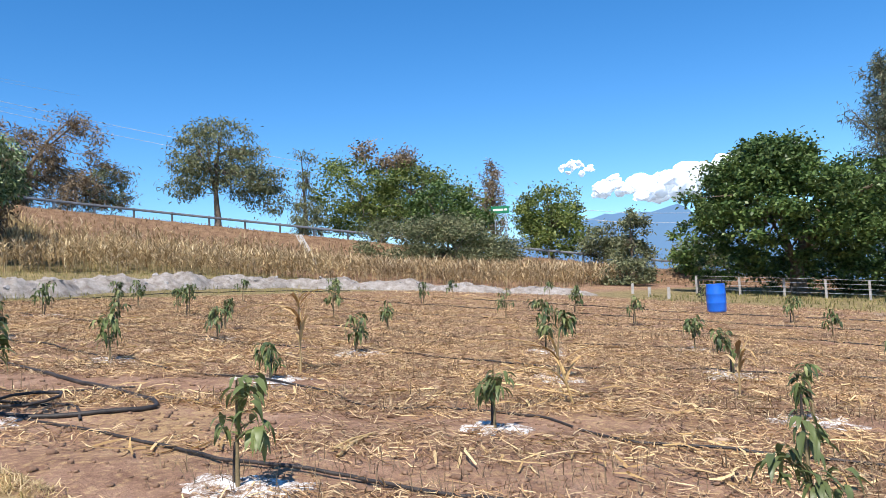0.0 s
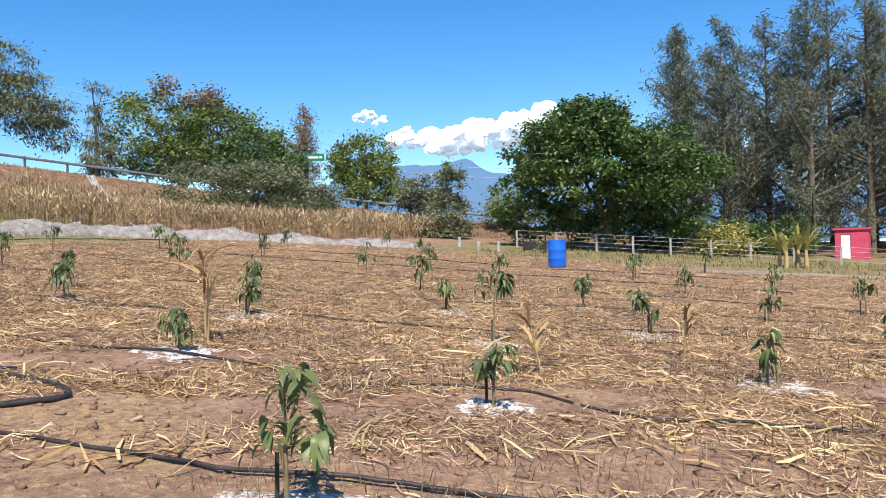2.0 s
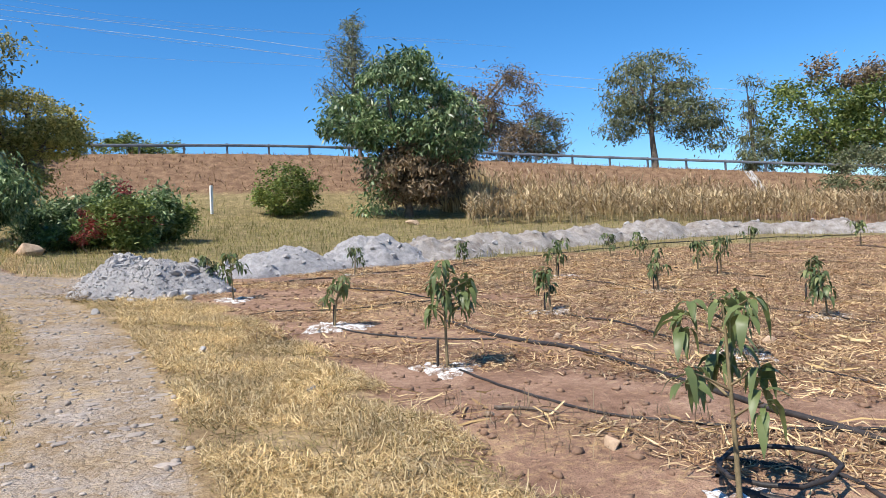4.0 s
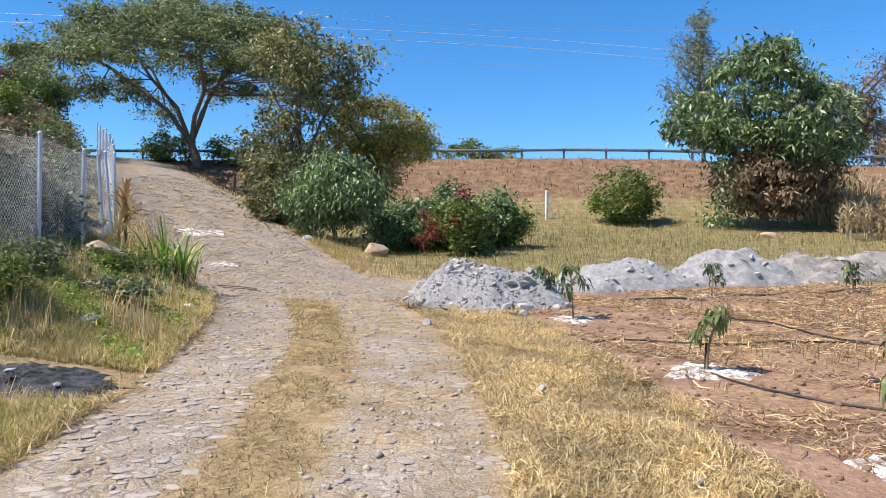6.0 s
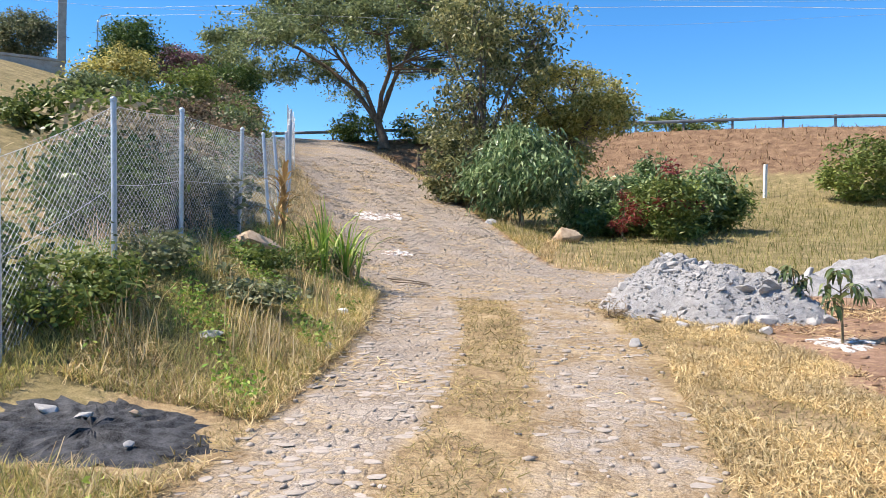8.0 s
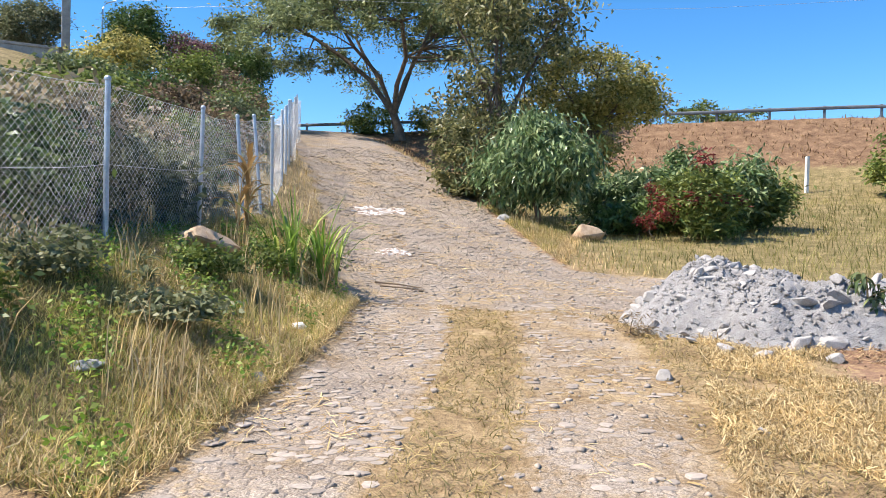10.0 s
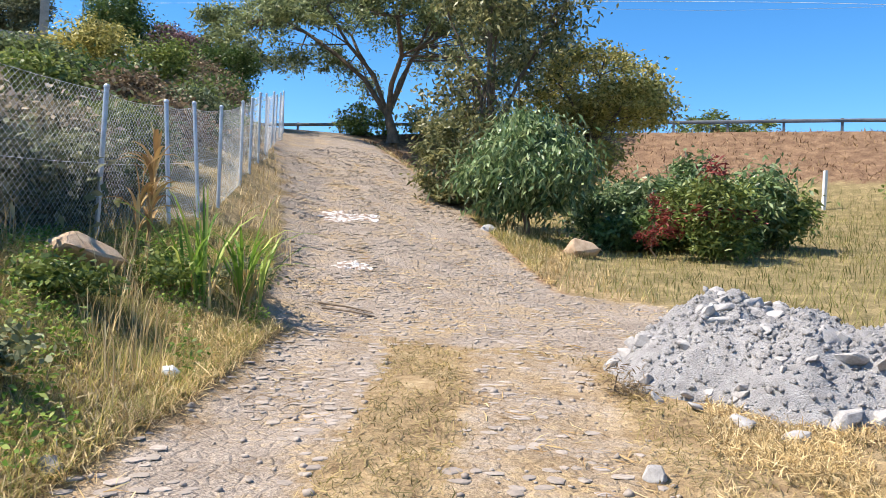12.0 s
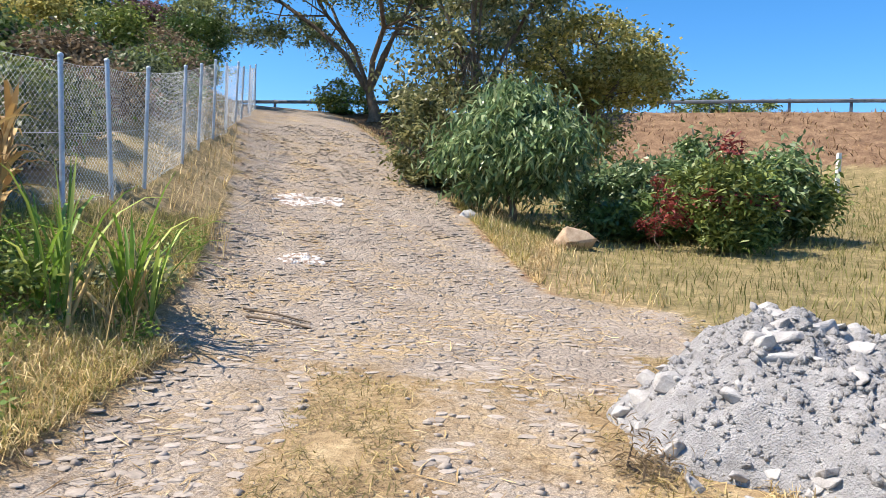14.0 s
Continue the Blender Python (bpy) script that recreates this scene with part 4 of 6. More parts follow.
def lime_ring(x, y, r, seed):
    """White lime powder strewn round a stem: a low uneven mound with a torn edge."""
    rng = np.random.default_rng(seed + 500)
    n, rings = 40, 5
    ph = rng.uniform(0, 6.28, 4)
    vs, fs = [(x, y, 0.016)], []
    for k in range(1, rings + 1):
        for j in range(n):
            a = j * 2 * math.pi / n
            rr = r * k / rings * (1 + 0.18 * math.sin(a * 3 + ph[0]) + 0.12 * math.sin(a * 7 + ph[1]) + 0.1 * rng.normal())
            vs.append((x + rr * math.cos(a) * 1.05, y + rr * math.sin(a), (0.016 if k < rings else -0.012) + 0.008 * rng.normal()))
    for j in range(n):
        fs.append((0, 1 + j, 1 + (j + 1) % n, 0))
    v = np.array(vs)
    v[:, 2] += surface(v[:, 0], v[:, 1])
    quads = [(1 + k * n + j, 1 + k * n + (j + 1) % n, 1 + (k + 1) * n + (j + 1) % n, 1 + (k + 1) * n + j) for k in range(rings - 1) for j in range(n)]
    o = np.array([x, y, gz(x, y)])
    bm = bmesh.new()
    bv = [bm.verts.new(q - o) for q in v]
    for a in fs:
        bm.faces.new((bv[a[0]], bv[a[1]], bv[a[2]]))
    for a in quads:
        bm.faces.new([bv[i] for i in a])
    ob = part("lime_patch", bm, M_LIME)
    ob.location = o
    tagged(ob, "white lime powder strewn round a sapling", "lime powder", "lime patches")


for i, (x, y, h) in enumerate(SAPLINGS):
    sapling(x, y, h, i)
    if i in LIME:
        lime_ring(x, y, 0.34 if i % 3 else 0.44, i)

# ---- spoil heaps ----


def stone_mesh(rng, size, flat=0.65, jag=0.22):
    """A broken stone: the hull of a few scattered points, with sharp facets."""
    bm = bmesh.new()
    d = rng.normal(size=(15, 3))
    d /= np.linalg.norm(d, axis=1)[:, None]
    d *= rng.uniform(0.72, 1.05, 15)[:, None] * np.array([size, size * 0.8, size * flat])
    for q in d:
        bm.verts.new(q)
    r = bmesh.ops.convex_hull(bm, input=bm.verts)
    loose = [v for v in bm.verts if not v.link_faces]
    bmesh.ops.delete(bm, geom=loose, context='VERTS')
    bmesh.ops.bevel(bm, geom=list(bm.edges), offset=size * 0.05, segments=1, affect='EDGES')
    return bm


def heap(x, y, rx, ry, h, seed, turn=0.0, label="heap of pale grey rubble and broken concrete"):
    """A mound of dusty rubble with lumps, on the ground."""
    rng = np.random.default_rng(seed)
    n, m = (120, 44) if seed == 200 else (72, 26)
    vs, fs = [], []
    ph = rng.uniform(0, 6.28, 8)
    ob = thing("rubble_heap", x, y, gz(x, y), label, "rubble heap", "spoil heaps")
    o = np.array(ob.location)
    ca, sa = math.cos(turn), math.sin(turn)
    for k in range(m + 1):
        r = k / m
        for j in range(n):
            a = j * 2 * math.pi / n
            e = 1 + 0.10 * math.sin(2 * a + ph[0]) + 0.08 * math.sin(3 * a + ph[1]) + 0.05 * math.sin(7 * a + ph[2])
            u, v = r * e * rx * math.cos(a), r * e * ry * math.sin(a)
            px, py = x + u * ca - v * sa, y + u * sa + v * ca
            lump = noise.fractal(Vector((px * 1.6, py * 1.6, seed)), 0.7, 2.0, 6) * 0.17 + abs(noise.noise(Vector((px * 5, py * 5, seed)))) * 0.05 + noise.noise(Vector((px * 17, py * 17, seed))) * 0.02
            z = h * (1 - r ** (2.6 if seed == 200 else 2.0)) * (1 + 0.14 * math.sin(px * 2.3 + ph[3]) + 0.1 * math.sin(py * 3.1 + ph[4])) + lump * min(1, (1 - r) * 6) * min(1.0, h * 1.6)
            vs.append((px - o[0], py - o[1], float(surface(px, py)[0]) - o[2] + max(z, 0) - (0.05 if k == m else 0)))
    for k in range(m):
        for j in range(n):
            fs.append((k * n + j, k * n + (j + 1) % n, (k + 1) * n + (j + 1) % n, (k + 1) * n + j))
    arrays("mound", np.array(vs), np.array(fs), M_RUBBLE if seed < 203 else M_SPOIL, ob)
    return ob, np.array(vs).reshape(m + 1, n, 3)


STONES = []
srng = np.random.default_rng(5)
for i in range(8):
    bm = stone_mesh(srng, 1.0)
    me = bpy.data.meshes.new("stone")
    bm.to_mesh(me)
    bm.free()
    me.materials.append(M_STONE if i < 6 else M_STONE_TAN)
    STONES.append(me)


def stone(parent, co, size, seed, name="stone", tan=False):
    rng = np.random.default_rng(seed)
    ob = new(name, STONES[int(rng.integers(6, 8) if tan else rng.integers(0, 6))])
    ob.parent = parent
    ob.location = co
    ob.rotation_euler = (rng.normal() * 0.35, rng.normal() * 0.35, rng.uniform(0, 6.28))
    ob.scale = (size * rng.uniform(0.8, 1.3), size * rng.uniform(0.7, 1.1), size * rng.uniform(0.5, 0.9))
    return ob


HEAPS = [(1.1, 14.5, 1.6, 1.4, 0.72, 0.0), (4.2, 16.9, 1.9, 0.9, 0.56, 0.1), (6.7, 17.6, 1.8, 0.9, 0.68, 0.15), (9.2, 18.4, 2.1, 0.9, 0.56, 0.2), (12.0, 19.4, 2.4, 1.0, 0.58, 0.2),
         (15.2, 20.3, 2.5, 1.0, 0.5, 0.1), (18.6, 20.7, 2.6, 1.0, 0.52, 0.0), (22.0, 20.5, 2.6, 1.0, 0.46, -0.15), (25.4, 19.4, 2.5, 1.0, 0.44, -0.5), (28.0, 17.2, 2.4, 1.0, 0.42, -0.8), (29.6, 14.2, 2.2, 0.9, 0.38, -1.1), (31.0, 11.2, 2.2, 0.8, 0.32, -1.1)]
for i, (x, y, rx, ry, h, turn) in enumerate(HEAPS):
    hp, grid = heap(x, y, rx, ry, h, 200 + i, turn)
    rng = np.random.default_rng(900 + i)
    for k in range(210 if i == 0 else 40 if i < 5 else 22):
        r, j = int(grid.shape[0] * rng.uniform(0.05, 1.0) ** 0.6), rng.integers(0, grid.shape[1])
        s = (0.025 + 0.19 * rng.random() ** 2.6) if i == 0 else 0.05 + 0.14 * rng.random() ** 2
        stone(hp, grid[min(r, grid.shape[0] - 2), j] - np.array([0, 0, s * 0.05]), s, 10000 + i * 500 + k)

# ---- chain-link fence ----


def chain_fence():
    ob = thing("chain_link_fence", FENCE[0][0], FENCE[0][1], gz(*FENCE[0]), "galvanised chain-link fence beside the lane", "fence")
    o = np.array(ob.location)
    rng = np.random.default_rng(8)
    tops, feet = [], []
    for i, (x, y) in enumerate(FENCE):
        z = gz(x, y)
        lean = rng.normal(size=2) * 0.012 + (np.array([-0.10, 0.0]) if i in (4, 5) else 0)
        h = 1.88 + rng.normal() * 0.04
        bm = bmesh.new()
        bmesh.ops.create_cone(bm, cap_ends=True, segments=10, radius1=0.033, radius2=0.033, depth=h + 0.3, matrix=Matrix.Translation((0, 0, h / 2 - 0.15)))
        bmesh.ops.create_uvsphere(bm, u_segments=10, v_segments=5, radius=0.042, matrix=Matrix.Translation((0, 0, h)))
        for v in bm.verts:
            v.co.x += lean[0] * v.co.z + x - o[0]
            v.co.y += lean[1] * v.co.z + y - o[1]
            v.co.z += z - o[2]
        part("post", bm, M_GALV, ob)
        tops.append(np.array([x + lean[0] * h - o[0], y + lean[1] * h - o[1], z + h - 0.06 - o[2]]))
        feet.append(np.array([x - o[0], y - o[1], z + 0.03 - o[2]]))
    lines = []
    for i in range(len(FENCE) - 1):
        a0, a1, b0, b1 = feet[i], tops[i], feet[i + 1], tops[i + 1]
        L, H = np.linalg.norm((b0 - a0)[:2]), 2.0
        sag = rng.normal() * 0.04
        nrm = np.array([(b0 - a0)[1], -(b0 - a0)[0], 0]) / L

        def at(u, w):
            p = (a0 * (1 - u) + b0 * u) * (1 - w) + (a1 * (1 - u) + b1 * u) * w
            return p + nrm * sag * math.sin(u * 3.14) * 2 + np.array([0, 0, -0.04 * math.sin(u * 3.14) * w])

        step = 0.095
        k = int((L + H) / step)
        for s in range(1, k):
            for sgn in (1, -1):
                pts = []
                c = s * step
                for q in np.linspace(0, 1, 6):
                    w = q * H
                    u = c - w
                    pts.append((u, w))
                lo, hi = max(0, (c - L) / H), min(1, c / H)
                if hi - lo < 0.02:
                    continue
                line = []
                for q in np.linspace(lo, hi, 5):
                    u = (c - q * H) / L
                    u = min(max(u if sgn > 0 else 1 - u, 0), 1)
                    line.append((*at(u, q), 0.0018))
                lines.append(line)
        for w in (0.995, 0.5, 0.02):
            lines.append([(*at(u, w), 0.003) for u in np.linspace(0, 1, 6)])
    v, f = tubes(lines, 3)
    arrays("wire_mesh", v, f, M_WIRE, ob, "diamond wire mesh")


chain_fence()

# ---- blue barrel ----


def barrel(x, y):
    ob = thing("blue_barrel", x, y, gz(x, y), "blue plastic drum standing at the field's edge", "barrel")
    prof = [(0.0, 0.0), (0.26, 0.0), (0.285, 0.03), (0.29, 0.08), (0.298, 0.28), (0.306, 0.30), (0.298, 0.32), (0.30, 0.56), (0.308, 0.58), (0.30, 0.60), (0.292, 0.80), (0.28, 0.86), (0.285, 0.875), (0.285, 0.90), (0.265, 0.905), (0.26, 0.88), (0.0, 0.875)]
    n = 28
    v = np.array([(r * math.cos(a), r * math.sin(a), z) for r, z in prof for a in np.arange(n) * 2 * math.pi / n])
    f = [(k * n + j, k * n + (j + 1) % n, (k + 1) * n + (j + 1) % n, (k + 1) * n + j) for k in range(len(prof) - 1) for j in range(n)]
    arrays("drum", v, np.array(f), M_BLUE, ob, smooth=True)
    for a in (0.6, 3.7):
        bm = bmesh.new()
        cyl(bm, 0.17 * math.cos(a), 0.17 * math.sin(a), 0.875, 0.90, 0.03)
        part("bung", bm, M_BLUE, ob)
    return ob


barrel(25.05, 1.4)

# ---- hoses on the ground ----


def hose(points, radius, label, seed, lift=0.0):
    """A black pipe lying along the ground with small bends."""
    rng = np.random.default_rng(seed)
    p = dense(np.array(points, float), 0.16)
    k = np.arange(len(p))
    p = p + np.stack([0.03 * np.sin(k * 0.31 + seed), 0.03 * np.sin(k * 0.23 + 2 * seed)], 1)
    z = surface(p[:, 0], p[:, 1]) + radius * 0.8 + lift * np.clip(np.sin(k * 0.19 + seed), 0, 1)
    o = np.array([p[0, 0], p[0, 1], z[0]])
    v, f = tubes([[(a - o[0], b - o[1], c - o[2], radius) for (a, b), c in zip(p, z)]], 8)
    ob = arrays("irrigation_hose", v, f, M_HOSE, smooth=True)
    ob.location = o
    return tagged(ob, label, "hose", "irrigation hoses")


THIN = "thin black irrigation hose lying along a sapling row"
hose([(5.0, -8.5), (4.6, -5.6), (4.12, -3.88), (4.05, -3.25), (3.73, -2.3), (3.61, -1.41), (3.5, -0.1), (3.45, 0.55)], 0.015, THIN, 1, 0.03)
hose([(4.9, 1.2), (3.95, 2.1), (3.4, 3.2), (3.29, 4.4), (3.2, 4.9)], 0.013, THIN, 2, 0.02)
hose([(4.4, 7.4), (4.54, 5.79), (4.87, 4.03), (4.72, 2.47), (4.68, 0.72), (4.45, 0.02), (4.0, 0.2), (3.5, 0.55), (3.3, 0.9)], 0.026, "thick black supply pipe coiled beside a sapling", 3, 0.0)
hose([(7.4, -8.5), (6.9, -5.9), (6.67, -4.9), (6.3, -4.06), (6.74, -2.96), (6.5, -2.08), (6.1, -1.36), (6.2, -0.59), (6.24, 0.59), (6.05, 3.6), (6.1, 7.4), (4.6, 12.2)], 0.014, THIN, 4, 0.03)
hose([(13.0, -7.5), (11.9, -4.2), (11.23, -2.74), (10.0, -1.2), (9.63, -0.3), (9.72, 1.36), (9.0, 2.6), (8.8, 5.0), (8.9, 8.4), (8.8, 15.4)], 0.014, THIN, 5, 0.02)
hose([(15.0, -6.5), (14.1, -1.9), (12.6, 1.4), (12.5, 4.1), (11.9, 9.8), (12.6, 15.2)], 0.015, THIN, 6)
hose([(18.0, -7.0), (17.4, -2.5), (17.2, 4.2), (15.6, 9.1), (16.2, 13.6)], 0.015, THIN, 7)
hose([(21.5, -5.5), (20.6, 0.0), (20.6, 4.0), (20.0, 9.2), (20.2, 13.6)], 0.02, THIN, 8)
hose([(25.5, -4.0), (24.0, 2.0), (24.4, 6.0), (24.0, 12.0)], 0.02, THIN, 9)
hose([(3.0, 7.6), (3.5, 6.6), (4.4, 5.9)], 0.013, THIN, 10, 0.03)
hose([(3.25, 0.95), (3.55, 1.15), (3.85, 0.9), (3.75, 0.55), (3.4, 0.5), (3.25, 0.85), (3.6, 1.25), (4.0, 0.8), (3.7, 0.1)], 0.015, "thin black hose looped beside a sapling", 13, 0.14)
hose([(2.0, 9.4), (2.6, 9.9), (3.9, 9.5), (5.6, 9.4)], 0.013, THIN, 11, 0.02)
hose([(2.6, 14.9), (4.0, 14.6), (7.0, 15.3), (10.5, 16.8), (15.0, 18.2), (20.0, 18.6), (25.0, 17.4)], 0.02, "black header pipe along the field's end", 12)

# ---- loose stones ----
for i, (x, y, s, tan) in enumerate([(1.18, 6.98, 0.13, False), (1.8, 4.4, 0.09, False), (3.15, 1.8, 0.11, True), (6.85, 4.05, 0.13, True), (0.08, 11.58, 0.15, False), (2.1, 8.9, 0.09, True), (4.2, -0.9, 0.07, True),
                                    (7.4, -1.2, 0.09, True), (-3.22, 10.4, 0.12, False), (-1.67, 23.9, 0.52, True), (-3.9, 24.6, 0.28, False), (0.7, 10.1, 0.08, False), (8.1, 2.2, 0.08, True), (5.1, 5.6, 0.1, True),
                                    (2.8, 2.9, 0.07, True), (5.9, -4.2, 0.08, True), (7.9, 1.0, 0.1, True), (10.4, 3.2, 0.12, True), (3.6, 8.9, 0.08, True), (6.9, -4.7, 0.1, True), (-4.05, 9.3, 0.16, False), (-4.6, 11.2, 0.14, False), (8.4, 39.6, 0.45, False), (13.2, 30.5, 0.5, True)]):
    ob = stone(None, (x, y, gz(x, y) + s * 0.15), s, 4000 + i, "loose_stone", tan)
    tagged(ob, "weathered tan stone lying on the ground" if tan else "pale grey stone lying on the ground", "stone", "loose stones")
for o in [q for q in scene.objects if q.name.startswith("loose_stone") and abs(q.location.x + 1.67) < 0.01]:
    o.scale, o.rotation_euler = (0.5, 0.42, 0.68), (0.2, -0.3, 0.6)
big = stone(None, (-5.64, 13.5, gz(-5.64, 13.5) + 0.12), 0.42, 4999, "boulder")
big.scale = (0.52, 0.4, 0.4)
big.data = STONES[7]
big.rotation_euler = (0.1, 0.15, 1.0)
big.location.z += 0.04
tagged(big, "rounded pale boulder by the chain-link fence", "boulder")
for i, (dx, dy, s) in enumerate([(-0.55, -1.55, 0.17), (-0.85, -1.2, 0.12), (-1.15, -1.0, 0.14), (-1.3, -0.5, 0.2), (-1.45, 0.1, 0.12), (-0.2, -1.75, 0.14), (0.4, -1.8, 0.12)]):
    x, y = 1.2 + dx, 14.4 + dy
    tagged(stone(None, (x, y, gz(x, y) + s * 0.2), s, 4200 + i, "loose_stone"), "broken concrete lump beside the rubble heap", "stone", "loose stones")

# ---- burnt patch ----


def burnt_patch(cx, cy, rx, ry):
    rng = np.random.default_rng(31)
    n, rings = 60, 8
    vs = [(cx, cy)]
    for k in range(1, rings + 1):
        for j in range(n):
            a = j * 2 * math.pi / n
            e = k / rings * (1 + 0.14 * math.sin(3 * a + 1) + 0.08 * math.sin(7 * a) + 0.03 * rng.normal())
            vs.append((cx + rx * e * math.cos(a), cy + ry * e * math.sin(a)))
    v = np.array(vs)
    r = np.hypot((v[:, 0] - cx) / rx, (v[:, 1] - cy) / ry)
    z = surface(v[:, 0], v[:, 1]) + 0.035 * (1 - np.clip(r, 0, 1)) + rng.normal(size=len(v)) * 0.012 + np.where(r > 0.85, -0.02, 0.012)
    bm = bmesh.new()
    o = np.array([cx, cy, gz(cx, cy)])
    bv = [bm.verts.new((a - o[0], b - o[1], c - o[2])) for (a, b), c in zip(v, z)]
    for j in range(n):
        bm.faces.new((bv[0], bv[1 + j], bv[1 + (j + 1) % n]))
        for k in range(rings - 1):
            a, b = 1 + k * n, 1 + (k + 1) * n
            bm.faces.new((bv[a + j], bv[b + j], bv[b + (j + 1) % n], bv[a + (j + 1) % n]))
    ob = part("burnt_patch", bm, M_ASH)
    ob.location = o
    tagged(ob, "burnt patch of black and grey ash beside the lane", "ash")


burnt_patch(-3.75, 7.2, 1.05, 0.7)
for i, (x, y, s) in enumerate([(-3.95, 7.35, 0.10), (-3.6, 7.5, 0.07), (-3.3, 7.0, 0.06), (-4.3, 7.4, 0.12)]):
    tagged(stone(None, (x, y, gz(x, y) + 0.05), s, 4600 + i, "charred_stone", i == 1), "charred stone lying in the ash", "stone", "charred stones")

# ---- plants near the fence ----


def long_leaves(rng, base, count, length, width, spread, z0=0.0):
    """Arching strap leaves out of one crown, with a fold along the middle."""
    vs, fs = [], []
    for k in range(count):
        a = rng.uniform(0, 6.28)
        out = np.array([math.cos(a), math.sin(a), 0])
        side = np.array([-math.sin(a), math.cos(a), 0]) * width * 0.5 * rng.uniform(0.7, 1.2)
        L, s = length * rng.uniform(0.6, 1.15), spread * rng.uniform(0.15, 1.3)
        b = len(vs)
        for t, w in ((0, 0.5), (0.2, 0.9), (0.4, 1.0), (0.6, 0.85), (0.8, 0.55), (1, 0.04)):
            c = np.array(base) + out * (L * s * t * (0.4 + 0.7 * t)) + np.array([0, 0, z0 + L * (t * 1.05 - 0.75 * min(s, 1.1) * t * t * t)])
            vs += [c + side * w + np.array([0, 0, width * 0.22 * w]), c, c - side * w + np.array([0, 0, width * 0.22 * w])]
        for q in range(5):
            i = b + q * 3
            fs += [(i, i + 1, i + 4, i + 3), (i + 1, i + 2, i + 5, i + 4)]
    return np.array(vs), np.array(fs)


def cane_clump(x, y, seed):
    rng = np.random.default_rng(seed)
    ob = thing("cane_clump", x, y, gz(x, y), "green sugar cane clump with long arching leaves", "plant")
    V, F, n = [], [], 0
    for k in range(4):
        bx, by = rng.normal(size=2) * 0.14
        v, f = long_leaves(rng, (bx, by, 0.0), 6, 1.5, 0.04, 0.6)
        V.append(v)
        F.append(f + n)
        n += len(v)
    v = np.concatenate(V)
    v[:, 2] = np.maximum(v[:, 2], 0.02)
    arrays("leaves", v, np.concatenate(F), M_CANE, ob, smooth=True)
    for k in range(7):
        v, f = tubes([[(*(rng.normal(size=2) * 0.15), 0, 0.018), (*(rng.normal(size=2) * 0.18), 0.5, 0.014)]], 6)
        arrays("stem", v, f, M_STRAW, ob, smooth=True)


cane_clump(-4.9, 14.5, 301)
cane_clump(-4.75, 15.2, 302)


def dry_maize(x, y, h, seed, label="dead dry maize stalk with hanging leaves", count=7, width=0.045):
    rng = np.random.default_rng(seed)
    ob = thing("dry_maize_plant", x, y, gz(x, y), label, "plant")
    lean = rng.normal(size=2) * 0.08
    v, f = tubes([[(lean[0] * t, lean[1] * t, h * t, 0.014 - 0.008 * t) for t in np.linspace(0, 1, 6)]], 6)
    arrays("stalk", v, f, M_STRAW, ob, smooth=True)
    V, F, n = [], [], 0
    for k in range(count):
        t = rng.uniform(0.3, 0.95)
        v, f = long_leaves(rng, (lean[0] * t, lean[1] * t, h * t), 1, 0.5, width, 1.5 if count < 8 else 0.7)
        V.append(v)
        F.append(f + n)
        n += len(v)
    v = np.concatenate(V)
    v[:, 2] = np.maximum(v[:, 2], 0.03)
    arrays("leaves", v, np.concatenate(F), M_STRAW, ob, smooth=True)


for i, (x, y, h) in enumerate([(-5.75, 14.6, 1.45), (-5.84, 14.7, 1.35), (-5.68, 14.55, 1.3), (-5.8, 14.45, 1.15)]):
    dry_maize(x, y, h, 311 + 20 * i, count=13, width=0.06)
dry_maize(7.2, 0.95, 1.05, 314, "bent dry maize leaf standing among the saplings")
dry_maize(7.05, 0.8, 0.8, 315, "bent dry maize leaf standing among the saplings")
dry_maize(7.6, -2.9, 0.55, 316, "short broken maize stalk in the field")
dry_maize(9.4, -4.1, 0.65, 317, "short broken maize stalk in the field")


def agave(x, y, seed):
    rng = np.random.default_rng(seed)
    ob = thing("thistle_rosette", x, y, gz(x, y), "pale grey-green thistle rosette in the grass", "plant", "thistle rosettes")
    v, f = long_leaves(rng, (0, 0, 0.02), 16, 0.28, 0.05, 1.0)
    arrays("leaves", v, f, M_LEAF_GREY, ob)


for i, (x, y) in enumerate([(-5.3, 11.6), (-4.9, 11.2), (-5.5, 10.6)]):
    agave(x, y, 320 + i)

tree("red_amaranth", 0.9, 24.6, [(0, 0, 1.25, 0.8, 0.7, 0.55), (0.3, 0, 0.7, 0.8, 0.7, 0.5)], 4200, (0.18, 0.055), M_LEAF_FRESH, "bushy plant with dark red flower plumes", "plant", fork=0.3, r0=0.025, seed=330, spread=0.18, branches=14,
     second=([(0.1, -0.1, 1.4, 0.2, 0.3, 0.7), (-0.6, 0, 0.9, 0.2, 0.2, 0.6), (0.75, 0.1, 1.0, 0.3, 0.2, 0.4), (0.5, -0.3, 1.0, 0.3, 0.3, 0.4)], 720, M_LEAF_RED, "dark red plumes"))
tree("red_amaranth", -0.2, 24.8, [(0, 0, 1.0, 0.16, 0.16, 0.6), (0.25, 0, 0.7, 0.1, 0.1, 0.4), (-0.25, 0.1, 0.8, 0.1, 0.1, 0.4)], 540, (0.11, 0.03), M_LEAF_RED, "slender dark red flowering plant", "plant", fork=0.3, r0=0.015, seed=331, spread=0.1, branches=5)
